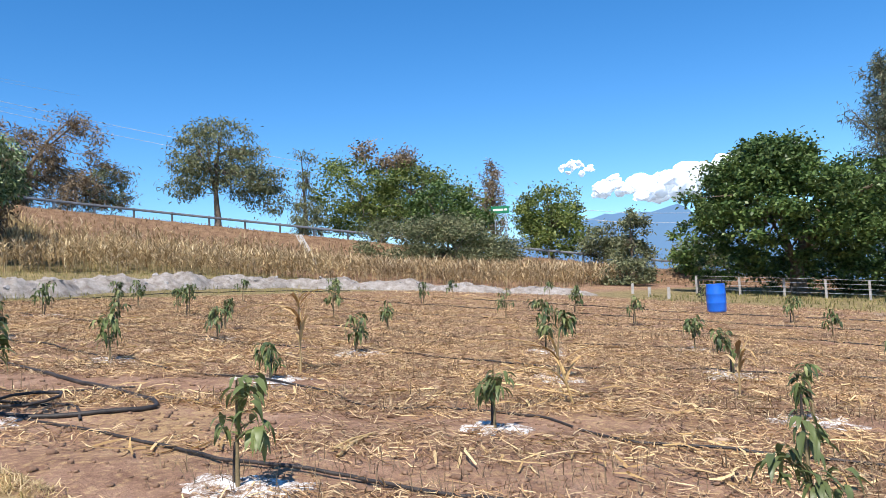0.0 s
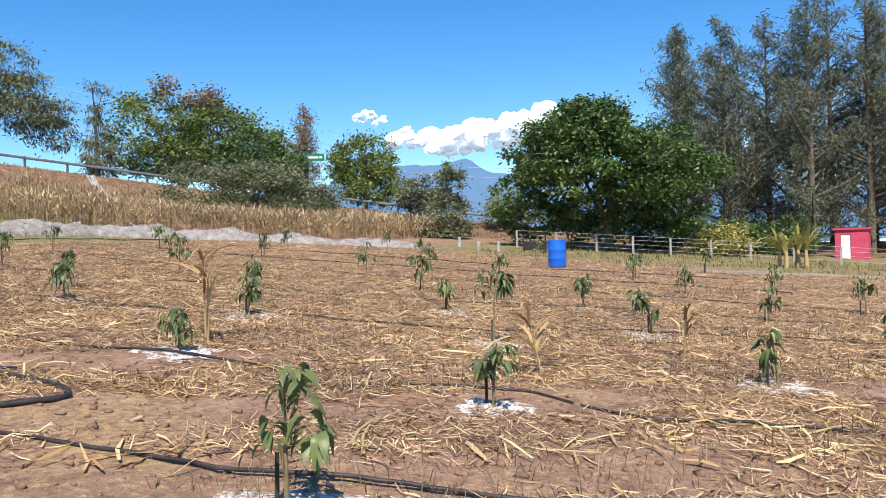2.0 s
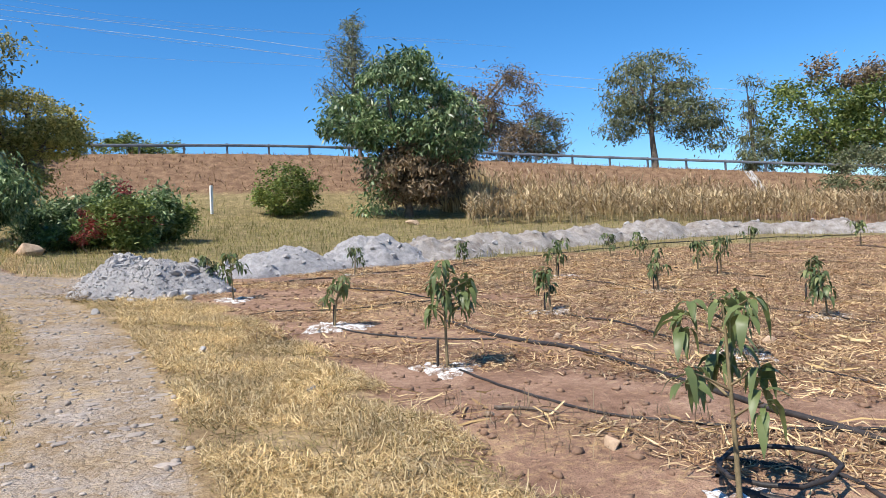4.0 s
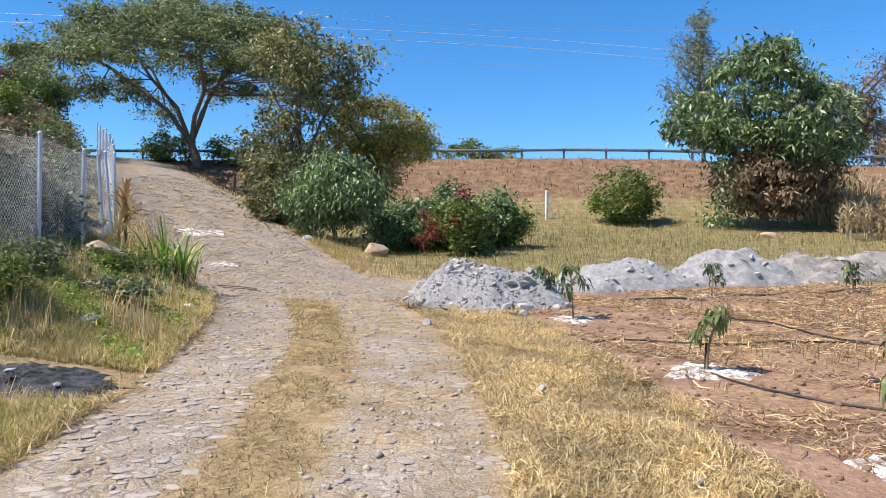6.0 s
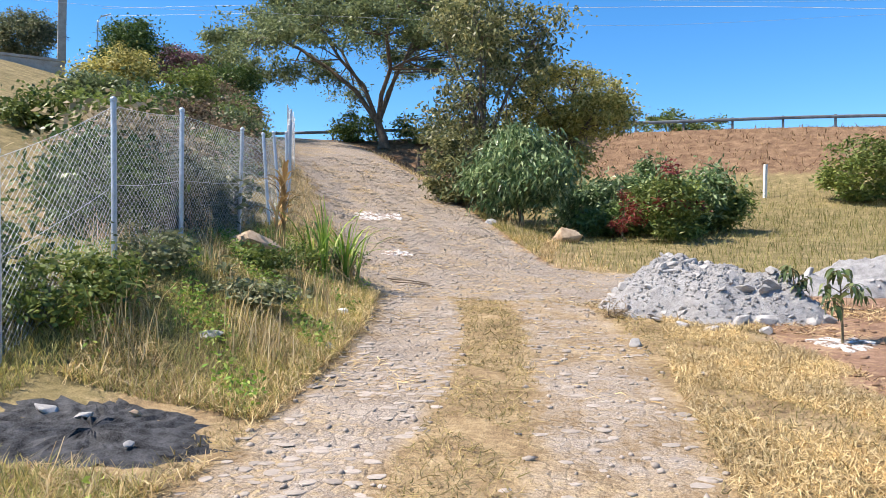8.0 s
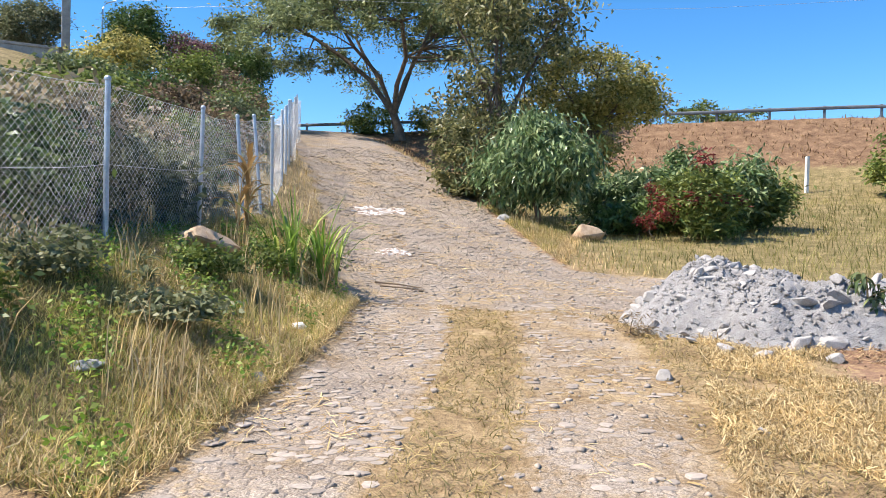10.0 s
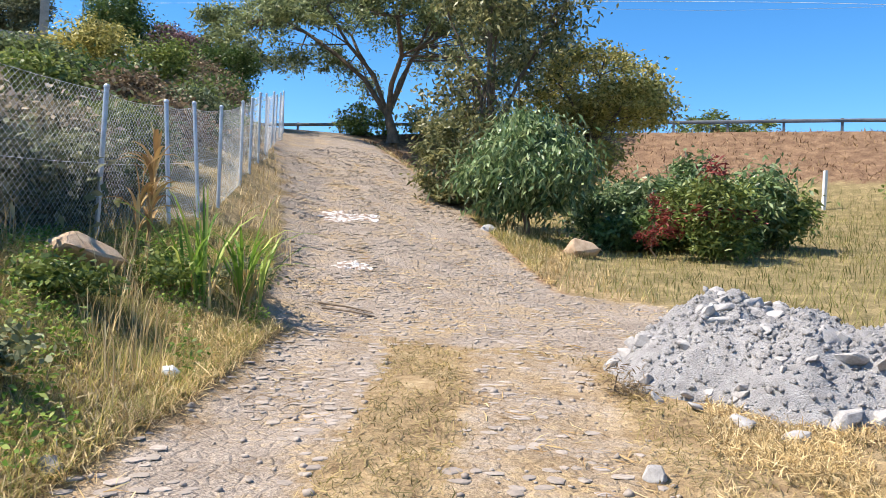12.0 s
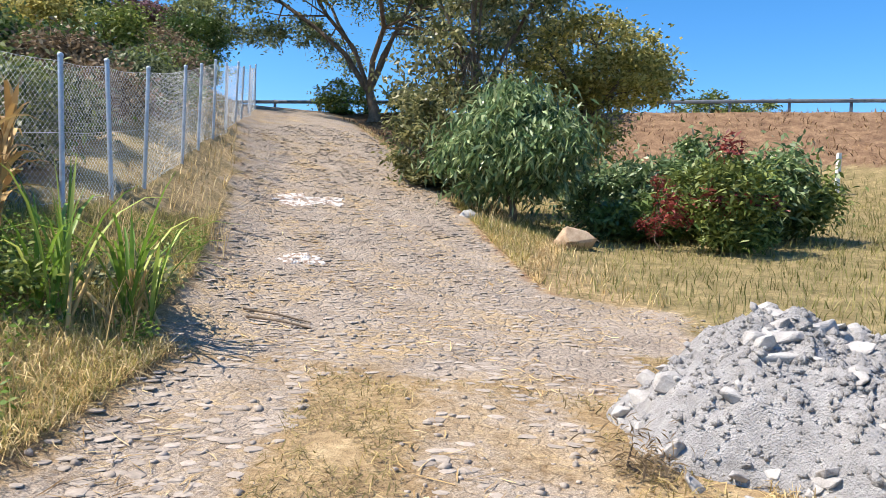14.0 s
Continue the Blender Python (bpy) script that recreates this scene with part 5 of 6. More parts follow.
for i, (x, y, h) in enumerate([(-5.0, 9.2, 0.5), (-5.3, 10.3, 0.5), (-5.2, 8.5, 0.75), (-4.3, 10.6, 0.3), (-5.1, 12.6, 0.3), (-5.2, 15.6, 0.4), (-5.3, 14.2, 0.3)]):
    tree("weed_bush", x, y, [(0, 0, h * 0.6, 0.42, 0.42, h * 0.45)], 1400, (0.085, 0.04), M_LEAF_FRESH if i % 2 == 0 else M_LEAF_GREY, "leafy green weed on the verge by the fence", "weed", fork=0.2, r0=0.01, seed=340 + i, spread=0.12, branches=8, group="verge weeds")

tree("dry_shrub", -0.25, 13.5, [(0, 0, 0.2, 0.22, 0.22, 0.16)], 500, (0.10, 0.01), M_LEAF_BROWN, "small dead brown shrub beside the rubble heap", "shrub", fork=0.1, r0=0.012, seed=360, spread=0.1, branches=14)
tree("dry_shrub", 1.9, 7.2, [(0, 0, 0.15, 0.28, 0.28, 0.12)], 600, (0.12, 0.01), M_STRAW, "low tuft of dead golden weed at the field edge", "shrub", fork=0.08, r0=0.01, seed=361, spread=0.1, branches=10)

# ---- posts ----


def slim_post(name, x, y, h, w, mat, label, category, group=""):
    bm = bmesh.new()
    box(bm, -w / 2, w / 2, -w / 2, w / 2, -0.2, h, w * 0.12)
    ob = part(name, bm, mat)
    ob.location = (x, y, gz(x, y))
    ob.rotation_euler = (0.02, 0.015, 0.4)
    return tagged(ob, label, category, group)


slim_post("marker_post", 5.4, 37.4, 1.4, 0.13, M_WHITE, "white concrete marker post in the meadow", "post")
for x, y, h in ((33.0, 7.0, 0.45), (32.2, 5.8, 0.5), (35.5, 8.9, 0.5)):
    slim_post("boundary_stake", x, y, h, 0.13, M_CONCRETE, "short pale boundary stake at the field's edge", "stake", "boundary stakes")
slim_post("timber_stake", -9.6, 37.5, 1.3, 0.14, M_BARK, "weathered timber stake beside the lane", "stake")
slim_post("timber_stake", -5.9, 31.5, 1.1, 0.12, M_CONCRETE, "weathered grey stake beside the lane", "stake")


def wire_fence():
    pts = [(39.4, 7.2), (39.8, 5.2), (40.1, 3.2), (40.3, 1.4), (40.5, -0.4), (40.7, -2.3), (40.8, -4.1), (40.85, -6.0), (40.9, -8.0), (40.9, -10), (40.9, -12)]
    ob = thing("wire_fence", pts[0][0], pts[0][1], gz(*pts[0]), "white concrete posts strung with barbed wire", "fence")
    o = np.array(ob.location)
    for x, y in pts:
        bm = bmesh.new()
        z = gz(x, y)
        box(bm, x - 0.05 - o[0], x + 0.05 - o[0], y - 0.05 - o[1], y + 0.05 - o[1], z - 0.2 - o[2], z + 0.9 - o[2], 0.012)
        part("post", bm, M_CONCRETE, ob)
    for h in (0.25, 0.48, 0.7, 0.9):
        v, f = tubes([[(x - 0.07 - o[0], y - o[1], gz(x, y) + h - o[2], 0.006) for x, y in pts]], 4)
        arrays("wire", v, f, M_WIRE, ob)


wire_fence()

# ---- banana, shed, metal frame, sign ----


def banana(x, y):
    rng = np.random.default_rng(350)
    ob = thing("banana_plant", x, y, gz(x, y), "yellow-green banana clump in front of the fence", "plant")
    V, F, n = [], [], 0
    for k in range(5):
        bx, by = rng.normal(size=2) * 0.5
        v, f = long_leaves(rng, (bx, by, 0.6), 7, 1.5, 0.2, 0.9)
        V.append(v)
        F.append(f + n)
        n += len(v)
        v, f = tubes([[(bx, by, 0, 0.09), (bx, by, 0.4, 0.08), (bx, by, 0.75, 0.06)]], 8)
        arrays("stem", v, f, M_STRAW, ob, smooth=True)
    v = np.concatenate(V)
    v[:, 2] = np.maximum(v[:, 2], 0.1)
    arrays("leaves", v, np.concatenate(F), M_LEAF_GOLD, ob, smooth=True)


banana(36.2, -5.9)


def shed(x, y):
    ob = thing("pink_shed", x, y, gz(x, y), "small pink rendered shed under the tall trees", "shed")
    for name, b, m in (("back_wall", (1.2, 1.35, -1.3, 1.3, -0.2, 2.3), M_PINK), ("side_wall", (-1.35, 1.2, -1.3, -1.15, -0.2, 2.3), M_PINK), ("side_wall", (-1.35, 1.2, 1.15, 1.3, -0.2, 2.3), M_PINK),
                       ("front_wall", (-1.35, -1.2, -1.15, 0.1, -0.2, 2.3), M_PINK), ("front_wall", (-1.35, -1.2, 0.85, 1.15, -0.2, 2.3), M_PINK), ("lintel", (-1.35, -1.2, 0.1, 0.85, 1.95, 2.3), M_PINK), ("roof", (-1.5, 1.5, -1.45, 1.45, 2.3, 2.45), M_PINK), ("door", (-1.30, -1.26, 0.12, 0.83, 0.0, 1.93), M_WHITE)):
        bm = bmesh.new()
        box(bm, *b, 0.01)
        part(name, bm, m, ob)
    ob.scale = (0.72, 0.7, 0.76)
    ob.rotation_euler = (0, 0, -0.15)


shed(54.0, -9.6)


def metal_frame(x, y):
    ob = thing("metal_frame", x, y, gz(x, y), "dark rectangular metal frame behind the blue drum", "frame")
    for name, b in (("upright", (-0.03, 0.03, -0.55, -0.49, -0.1, 0.85)), ("upright", (-0.03, 0.03, 0.49, 0.55, -0.1, 0.85)), ("top_bar", (-0.03, 0.03, -0.49, 0.49, 0.79, 0.85)), ("panel", (-0.015, 0.015, -0.49, 0.49, 0.1, 0.5))):
        bm = bmesh.new()
        box(bm, *b, 0.005)
        part(name, bm, M_DARK, ob)


metal_frame(35.0, 5.0)


def road_sign(x, y):
    ob = thing("road_sign", x, y, gz(x, y), "green highway direction sign on two posts", "road sign")
    a = math.atan2(-0.12 - x, -5 - y)
    ob.rotation_euler = (0, 0, -a + math.pi)
    for sx in (-0.42, 0.42):
        bm = bmesh.new()
        box(bm, sx - 0.04, sx + 0.04, 0.03, 0.11, -0.3, 3.75, 0.008)
        part("post", bm, M_GALV, ob)
    bm = bmesh.new()
    box(bm, -0.68, 0.68, -0.02, 0.025, 3.25, 3.8, 0.01)
    panel = part("panel", bm, M_SIGN, ob)
    for b in ((-0.52, 0.25, -0.03, -0.022, 3.45, 3.6), (0.34, 0.54, -0.03, -0.022, 3.45, 3.6)):
        bm = bmesh.new()
        box(bm, *b)
        part("lettering_bar", bm, M_WHITE, panel, "white lettering bar")


road_sign(50.4, 26.0)

# drain channel down the bank
dr = dense(np.array([(40.6, 37.9), (39.6, 36.2), (38.6, 34.4), (37.8, 33.0)]), 0.4)
bm = bmesh.new()
dirn = np.gradient(dr, axis=0)
dirn /= np.linalg.norm(dirn, axis=1)[:, None]
prof = [(-0.26, 0.05), (-0.2, 0.07), (-0.15, 0.01), (0.15, 0.01), (0.2, 0.07), (0.26, 0.05)]
rows = []
for (x, y), (dx, dy) in zip(dr, dirn):
    rows.append([bm.verts.new((x - dy * a, y + dx * a, gz(x, y) + b)) for a, b in prof])
for r0, r1 in zip(rows[:-1], rows[1:]):
    for i in range(len(prof) - 1):
        bm.faces.new((r0[i], r0[i + 1], r1[i + 1], r1[i]))
tagged(part("drain_channel", bm, M_CONCRETE), "concrete drain channel running down the bank", "drain", kind="structure")

# ---- concrete wall and bent posts above the slope ----


def wall_piece():
    x, y, top = -29.1, 38.0, 12.3
    g = gz(x, y)
    ob = thing("retaining_wall", x, y, g, "grey concrete retaining wall with a tall post above the slope", "wall")
    bm = bmesh.new()
    box(bm, -14, 0.0, -0.15, 0.15, -3.5, top - 0.15 - g, 0.02)
    part("wall", bm, M_CONCRETE, ob)
    bm = bmesh.new()
    box(bm, -14.1, 0.06, -0.2, 0.2, top - 0.15 - g, top - g, 0.02)
    part("coping", bm, M_CONCRETE, ob)
    bm = bmesh.new()
    box(bm, -0.36, 0.04, -0.18, 0.18, top - g, top + 4.2 - g, 0.02)
    part("post", bm, M_CONCRETE, ob)
    ob.rotation_euler = (0, 0, 0.75)


wall_piece()
for i, (x, y, z) in enumerate([(-27.6, 38.6, 14.5), (-27.8, 41.1, 14.5), (-28.0, 43.5, 14.8), (-28.1, 45.9, 14.9), (-28.4, 48.3, 14.9)]):
    g = gz(x, y)
    h = max(z - g, 1.6)
    v, f = tubes([[(0, 0, -0.2, 0.045), (0, 0, h * 0.5, 0.045), (0, 0, h, 0.045), (0.2, 0.05, h + 0.22, 0.04), (0.65, 0.2, h + 0.36, 0.04)]], 8)
    ob = arrays("bent_post", v, f, M_GALV, smooth=True)
    ob.location = (x, y, g)
    tagged(ob, "steel fence post with a bent top above the slope", "post", "bent posts")

# ---- power lines ----


def cable(points, r, sag, label):
    p = dense(np.array(points, float), 3)
    o = p[0]
    v, f = tubes([[(*(q - o), r) for q in p]], 5)
    ob = arrays("power_cable", v, f, M_WIRE if r < 0.02 else M_HOSE)
    ob.location = o
    tagged(ob, label, "cable", "power cables")


for dz in (0, 0.9):
    cable([(-60, 82, 31 - dz), (0, 74, 25.5 - dz), (22, 67.5, 21.8 - dz), (38.3, 61.2, 18.9 - dz), (53.5, 47.5, 14.5 - dz), (62, 37, 11.9 - dz), (70.7, 18.6, 7.9 - dz), (85, -30, 9 - dz)], 0.018, 0, "thin dark power cable beyond the highway")
for a, b in (((-14.8, 37.3, 15.2), (-5.2, 39.8, 14.8)), ((-12.3, 38.2, 15.5), (-4.9, 39.9, 15.3)), ((-13.5, 37.8, 15.9), (-4.9, 40.0, 15.7)), ((-17.3, 36.2, 13.5), (-8.8, 39.2, 13.5))):
    a, b = np.array(a), np.array(b)
    d = (b - a)
    cable([a - d * 3.0 + np.array([0, 0, 2.0]), a - d * 1.2 + np.array([0, 0, 0.2]), a, b, b + d * 1.2 + np.array([0, 0, 0.2]), b + d * 4 + np.array([0, 0, 2.5])], 0.006, 0, "thin power cable crossing over the lane")

# ---- small litter ----
bm = stone_mesh(np.random.default_rng(71), 0.11, 0.6)
ob = part("crumpled_paper", bm, M_WHITE)
ob.location = (-3.75, 12.25, gz(-3.75, 12.25) + 0.05)
tagged(ob, "crumpled white scrap lying on the verge", "litter")
for i, (x0, y0, x1, y1) in enumerate([(-4.6, 16.9, -3.7, 16.7), (-4.4, 16.6, -3.6, 16.5), (4.3, -2.65, 4.95, -2.35), (4.4, -2.5, 5.1, -2.3), (4.6, 0.6, 5.0, 0.1), (2.9, 3.0, 3.3, 2.7)]):
    o = np.array([x0, y0, gz(x0, y0) + 0.025])
    v, f = tubes([[(0, 0, 0, 0.016), ((x1 - x0) * 0.5, (y1 - y0) * 0.5 + 0.03, (gz(x1, y1) - gz(x0, y0)) * 0.5 + 0.01, 0.014), (x1 - x0, y1 - y0, gz(x1, y1) - gz(x0, y0), 0.009)]], 6)
    ob = arrays("fallen_stick", v, f, M_BARK if i < 2 or i > 3 else M_STRAW, smooth=True)
    ob.location = o
    tagged(ob, "dry fallen stick lying on the ground", "stick", "fallen sticks")

# white spills on the lane
for i, (x, y, r) in enumerate([(-7.2, 23.6, 0.55), (-6.7, 23.9, 0.4), (-5.2, 19.6, 0.35)]):
    lime_ring(x, y, r, 80 + i)

# ---- mountain and cloud ----


def mountain():
    rng = np.random.default_rng(5)
    R = 3300.0
    azs = np.radians(np.linspace(20, 120, 220))
    el = []
    for a in np.degrees(azs):
        e = 5.2 - 0.055 * abs(a - 68) ** 1.15 + 0.75 * math.exp(-((a - 69.4) / 1.0) ** 2) + 0.3 * math.exp(-((a - 68.2) / 1.6) ** 2) + 0.8 * math.exp(-((a - 64.5) / 3.0) ** 2) + 0.05 * math.sin(a * 9) + 0.04 * math.sin(a * 23)
        el.append(max(e, 1.0))
    v, f = [], []
    for i, (a, e) in enumerate(zip(azs, el)):
        h = R * math.tan(radians(e))
        for k, (q, dr) in enumerate(((-0.2, -500), (0.35, -320), (0.75, -120), (1.0, 0), (0.3, 500))):
            rr = R + dr + (30 * math.sin(i * 0.9 + k) if 0 < k < 3 else 0)
            v.append((rr * math.sin(a), rr * math.cos(a), h * q))
    n = 5
    for i in range(len(azs) - 1):
        for k in range(n - 1):
            f.append((i * n + k, (i + 1) * n + k, (i + 1) * n + k + 1, i * n + k + 1))
    # distance haze is painted in: blue emission replaces the slopes' own lit colour
    n_ = Nodes("mountain_haze_glow")
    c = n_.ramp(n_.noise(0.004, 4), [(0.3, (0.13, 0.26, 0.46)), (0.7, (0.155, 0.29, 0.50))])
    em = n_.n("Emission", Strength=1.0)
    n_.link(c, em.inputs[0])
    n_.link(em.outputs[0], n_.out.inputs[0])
    tagged(arrays("backdrop", np.array(v), np.array(f), n_.mat, smooth=True), "volcano on the horizon with blue haze painted into its colour", "mountain", kind="structure")


mountain()


def cloud(az0, az1, e0, e1, seed, blobs, label, R=4200.0, rise=0.0):
    """A heap cloud of many merged puffs, far away."""
    rng = np.random.default_rng(seed)
    bm = bmesh.new()
    for k in range(blobs):
        t = rng.uniform(0, 1)
        az = radians(az0 + (az1 - az0) * t)
        roof = e0 + (e1 - e0) * (0.35 + 0.65 * (t if rise else 1 - (2 * t - 1) ** 2)) * rng.uniform(0.75, 1.0)
        e = e0 + (roof - e0) * rng.random() ** 0.6
        s = R * radians(e1 - e0) * rng.uniform(0.10, 0.22)
        rr = R + rng.uniform(-80, 80)
        m = Matrix.Translation((rr * math.sin(az), rr * math.cos(az), rr * math.tan(radians(e)))) @ Matrix.Diagonal((s, s, s * 0.8, 1))
        bmesh.ops.create_icosphere(bm, subdivisions=3, radius=1, matrix=m)
    for v in bm.verts:
        v.co += Vector(noise.noise_vector(v.co * 0.022)) * 22 + Vector(noise.noise_vector(v.co * 0.07)) * 8
    for fc in bm.faces:
        fc.smooth = True
    # white diffuse plus a weak bluish glow, added so the puffs stay white
    n = Nodes("cloud_white_glow")
    d = n.n("BsdfDiffuse", Color=(0.95, 0.95, 0.97, 1))
    em = n.n("Emission", Color=(0.75, 0.85, 1.0, 1), Strength=0.25)
    ad = n.n("AddShader")
    n.link(d.outputs[0], ad.inputs[0])
    n.link(em.outputs[0], ad.inputs[1])
    n.link(ad.outputs[0], n.out.inputs[0])
    tagged(part("cloud", bm, n.mat), label, "cloud", kind="structure")


cloud(66.2, 77.5, 6.6, 10.2, 1, 90, "bright white heap cloud behind the volcano", rise=1)
cloud(61.0, 63.6, 8.6, 9.8, 2, 16, "small white cloud puff")
cloud(63.6, 66.0, 6.8, 8.6, 3, 24, "small white cloud puff")

# ---- grass, straw, corn and soil crumbs ----
grng = np.random.default_rng(2024)


def stuff(name, v, f, mat, label, category):
    o = v.mean(0)
    o[2] = v[:, 2].min()
    ob = arrays(name, v - o, f, mat)
    ob.location = o
    return tagged(ob, label, category, kind="stuff")


def scatter(n, x0, x1, y0, y1, keep, focus=None):
    """Points on the ground in a rectangle, kept where keep(x, y, weights) says, denser near the lane where focus is given."""
    x, y = grng.uniform(x0, x1, n), grng.uniform(y0, y1, n)
    z, road, dry, green, bank = land(x, y)
    m = keep(x, y, road, dry, green, bank)
    if focus:
        d = np.hypot(x - focus[0], (y - focus[1]) * 0.5)
        m &= grng.random(n) < np.clip((focus[2] / (d + 0.1)) ** 1.3, 0, 1)
    x, y = x[m], y[m]
    return np.stack([x, y, surface(x, y)], 1)


def patchy(x, y, s, seed):
    return 0.5 + 0.25 * (np.sin(x * s + seed) * np.cos(y * s * 1.3 + 2 * seed) + np.sin(x * s * 2.3 + y * s * 1.9 + seed))


def litter(pts, length, width, lift=0.012, kink=0.35):
    """Dry stalks and leaves lying on the ground: bent strips that follow it from end to end."""
    n = len(pts)
    a = grng.uniform(0, 2 * math.pi, n)
    b = a + grng.normal(size=n) * kink
    L = length * grng.uniform(0.35, 1.3, n) * 0.5
    mid = pts.copy()
    mid[:, 2] += np.abs(grng.normal(size=n)) * lift + 0.008
    ends = []
    for ang, sg in ((a, -1.0), (b, 1.0)):
        q = pts + np.stack([np.cos(ang) * L * sg, np.sin(ang) * L * sg, np.zeros(n)], 1)
        q[:, 2] = surface(q[:, 0], q[:, 1]) + np.abs(grng.normal(size=n)) * lift * 1.3 + 0.004
        ends.append(q)
    tilt = grng.normal(size=n) * 0.5
    w = width * grng.uniform(0.5, 1.4, n) * 0.5
    side = np.stack([-np.sin(a) * w, np.cos(a) * w, np.sin(tilt) * w], 1)
    v = np.stack([ends[0] - side * 0.7, ends[0] + side * 0.7, mid + side, mid - side, ends[1] + side * 0.4, ends[1] - side * 0.4], 1).reshape(-1, 3)
    i = np.arange(n, dtype=np.int32)[:, None] * 6
    return v, np.concatenate([i + np.array([[0, 1, 2, 3]], np.int32), i + np.array([[3, 2, 4, 5]], np.int32)])


# straw strewn over the field
p = scatter(420000, 1.2, 32, -9, 18.5, lambda x, y, r, d, g, b: (d < 0.35) & (g < 0.5) & (r < 0.3) & (patchy(x, y, 1.1, 1) + 0.3 * grng.random(len(x)) + 0.26 * np.clip((x - 5.3) / 2.6, -1, 1) > 0.57), (4, 1, 9.0))
v, f = litter(p, 0.19, 0.0095, 0.022, 0.6)
stuff("straw_litter", v, f, M_LITTER, "yellow maize straw strewn over the soil", "straw")
p = scatter(15000, 1.5, 28, -9, 17, lambda x, y, r, d, g, b: (d < 0.3) & (g < 0.5) & (patchy(x, y, 0.9, 3) + 0.2 * np.clip((x - 5.3) / 2.6, -1, 1) > 0.54), (4, 1, 5.0))
v, f = litter(p, 0.38, 0.02, 0.03, 0.4)
stuff("maize_leaf_litter", v, f, M_STRAW, "curled dry maize leaves on the soil", "straw")
# thin dead weeds between the saplings
p = scatter(60000, 2.6, 30, -8, 16, lambda x, y, r, d, g, b: (d < 0.2) & (g < 0.5) & (patchy(x, y, 0.8, 5) + 0.1 * np.clip((x - 6) / 3, -1, 1) > 0.60), (9, 2, 8.0))
v, f = blades(grng, p, 0.17, 0.006, 0.9)
stuff("dead_weeds", v, f, M_LEAF_BROWN, "thin dead brown weeds standing in the soil", "weeds")
# dry grass on the lane's crown and edges
p = scatter(150000, -4.5, 3.2, -6, 18, lambda x, y, r, d, g, b: (d > 0.4) & (g < 0.6) & (r + 0.35 * grng.random(len(x)) < 0.5) & (patchy(x, y, 2.3, 7) > 0.22), (0, 7, 5.5))
h = len(p) // 2
v, f = blades(grng, p[:h], 0.07, 0.006, 2.6)
v2, f2 = litter(p[h:], 0.11, 0.0065, 0.022, 0.7)
v, f = np.concatenate([v, v2]), np.concatenate([f, f2 + len(v)])
stuff("lane_grass", v, f, M_CROWNGRASS, "short trodden dry grass on the lane", "grass")
p = scatter(190000, 0.4, 3.3, -6, 18, lambda x, y, r, d, g, b: (d > 0.25) & (r < 0.3) & (patchy(x, y, 1.7, 9) + 0.3 * (d - 0.6) + 0.2 * grng.random(len(x)) > 0.5), (1.6, 8, 4.5))
h = len(p) // 3
v, f = blades(grng, p[:h], 0.09, 0.0055, 2.4)
v2, f2 = litter(p[h:], 0.13, 0.0065, 0.03, 0.7)
v, f = np.concatenate([v, v2]), np.concatenate([f, f2 + len(v)])
stuff("golden_grass", v, f, M_DRYGRASS, "golden dry grass along the field edge", "grass")
# the left verge
p = scatter(230000, -7.2, -2.2, 1, 26, lambda x, y, r, d, g, b: (g > 0.12) & (r < 0.3) & ~((np.abs(x + 3.75) < 1.0) & (np.abs(y - 7.2) < 0.7)), (-3.5, 11, 6.0))
v, f = blades(grng, p, 0.17, 0.0065, 1.8)
stuff("verge_grass", v, f, M_GREENGRASS, "rough olive grass on the verge", "grass")
p = scatter(70000, -6.4, -1.8, 1, 24, lambda x, y, r, d, g, b: (g > 0.05) & (r < 0.35) & (patchy(x, y, 1.3, 19) + 0.35 * (x + 4.4) / 2 > 0.45) & ~((np.abs(x + 3.75) < 1.0) & (np.abs(y - 7.2) < 0.7)), (-3, 10, 6.0))
v, f = blades(grng, p, 0.16, 0.008, 2.4)
v2, f2 = litter(p, 0.2, 0.007, 0.05, 0.6)
v, f = np.concatenate([v, v2]), np.concatenate([f, f2 + len(v)])
stuff("verge_dry_grass", v, f, M_DRYGRASS, "matted dry grass at the lane's edge", "grass")
p = scatter(9000, -7.0, -2.8, 3, 24, lambda x, y, r, d, g, b: (g > 0.5) & (patchy(x, y, 1.6, 11) > 0.66) & ~((np.abs(x + 3.75) < 1.1) & (np.abs(y - 7.2) < 0.8)), (-4, 10, 6.0))
v, f = blades(grng, p, 0.55, 0.009, 0.55)
stuff("tall_grass", v, f, M_DRYGRASS, "tall pale grass stems on the verge", "grass")
p = scatter(60000, -6.6, -2.6, 5, 20, lambda x, y, r, d, g, b: (g > 0.3) & (r < 0.3) & (patchy(x, y, 1.9, 23) + 0.25 * grng.random(len(x)) - 0.12 * (x + 4.6) > 0.74) & ~((np.abs(x + 3.75) < 1.1) & (np.abs(y - 7.2) < 0.8)), (-4.6, 11, 5.0))
p[:, 2] += grng.random(len(p)) ** 1.5 * 0.22
v, f = leaf_quads(grng, p, 0.06, 0.028, 0.5, 0.0)
stuff("verge_herbs", v, f, M_CANE, "small leafy herbs among the verge grass", "weeds")
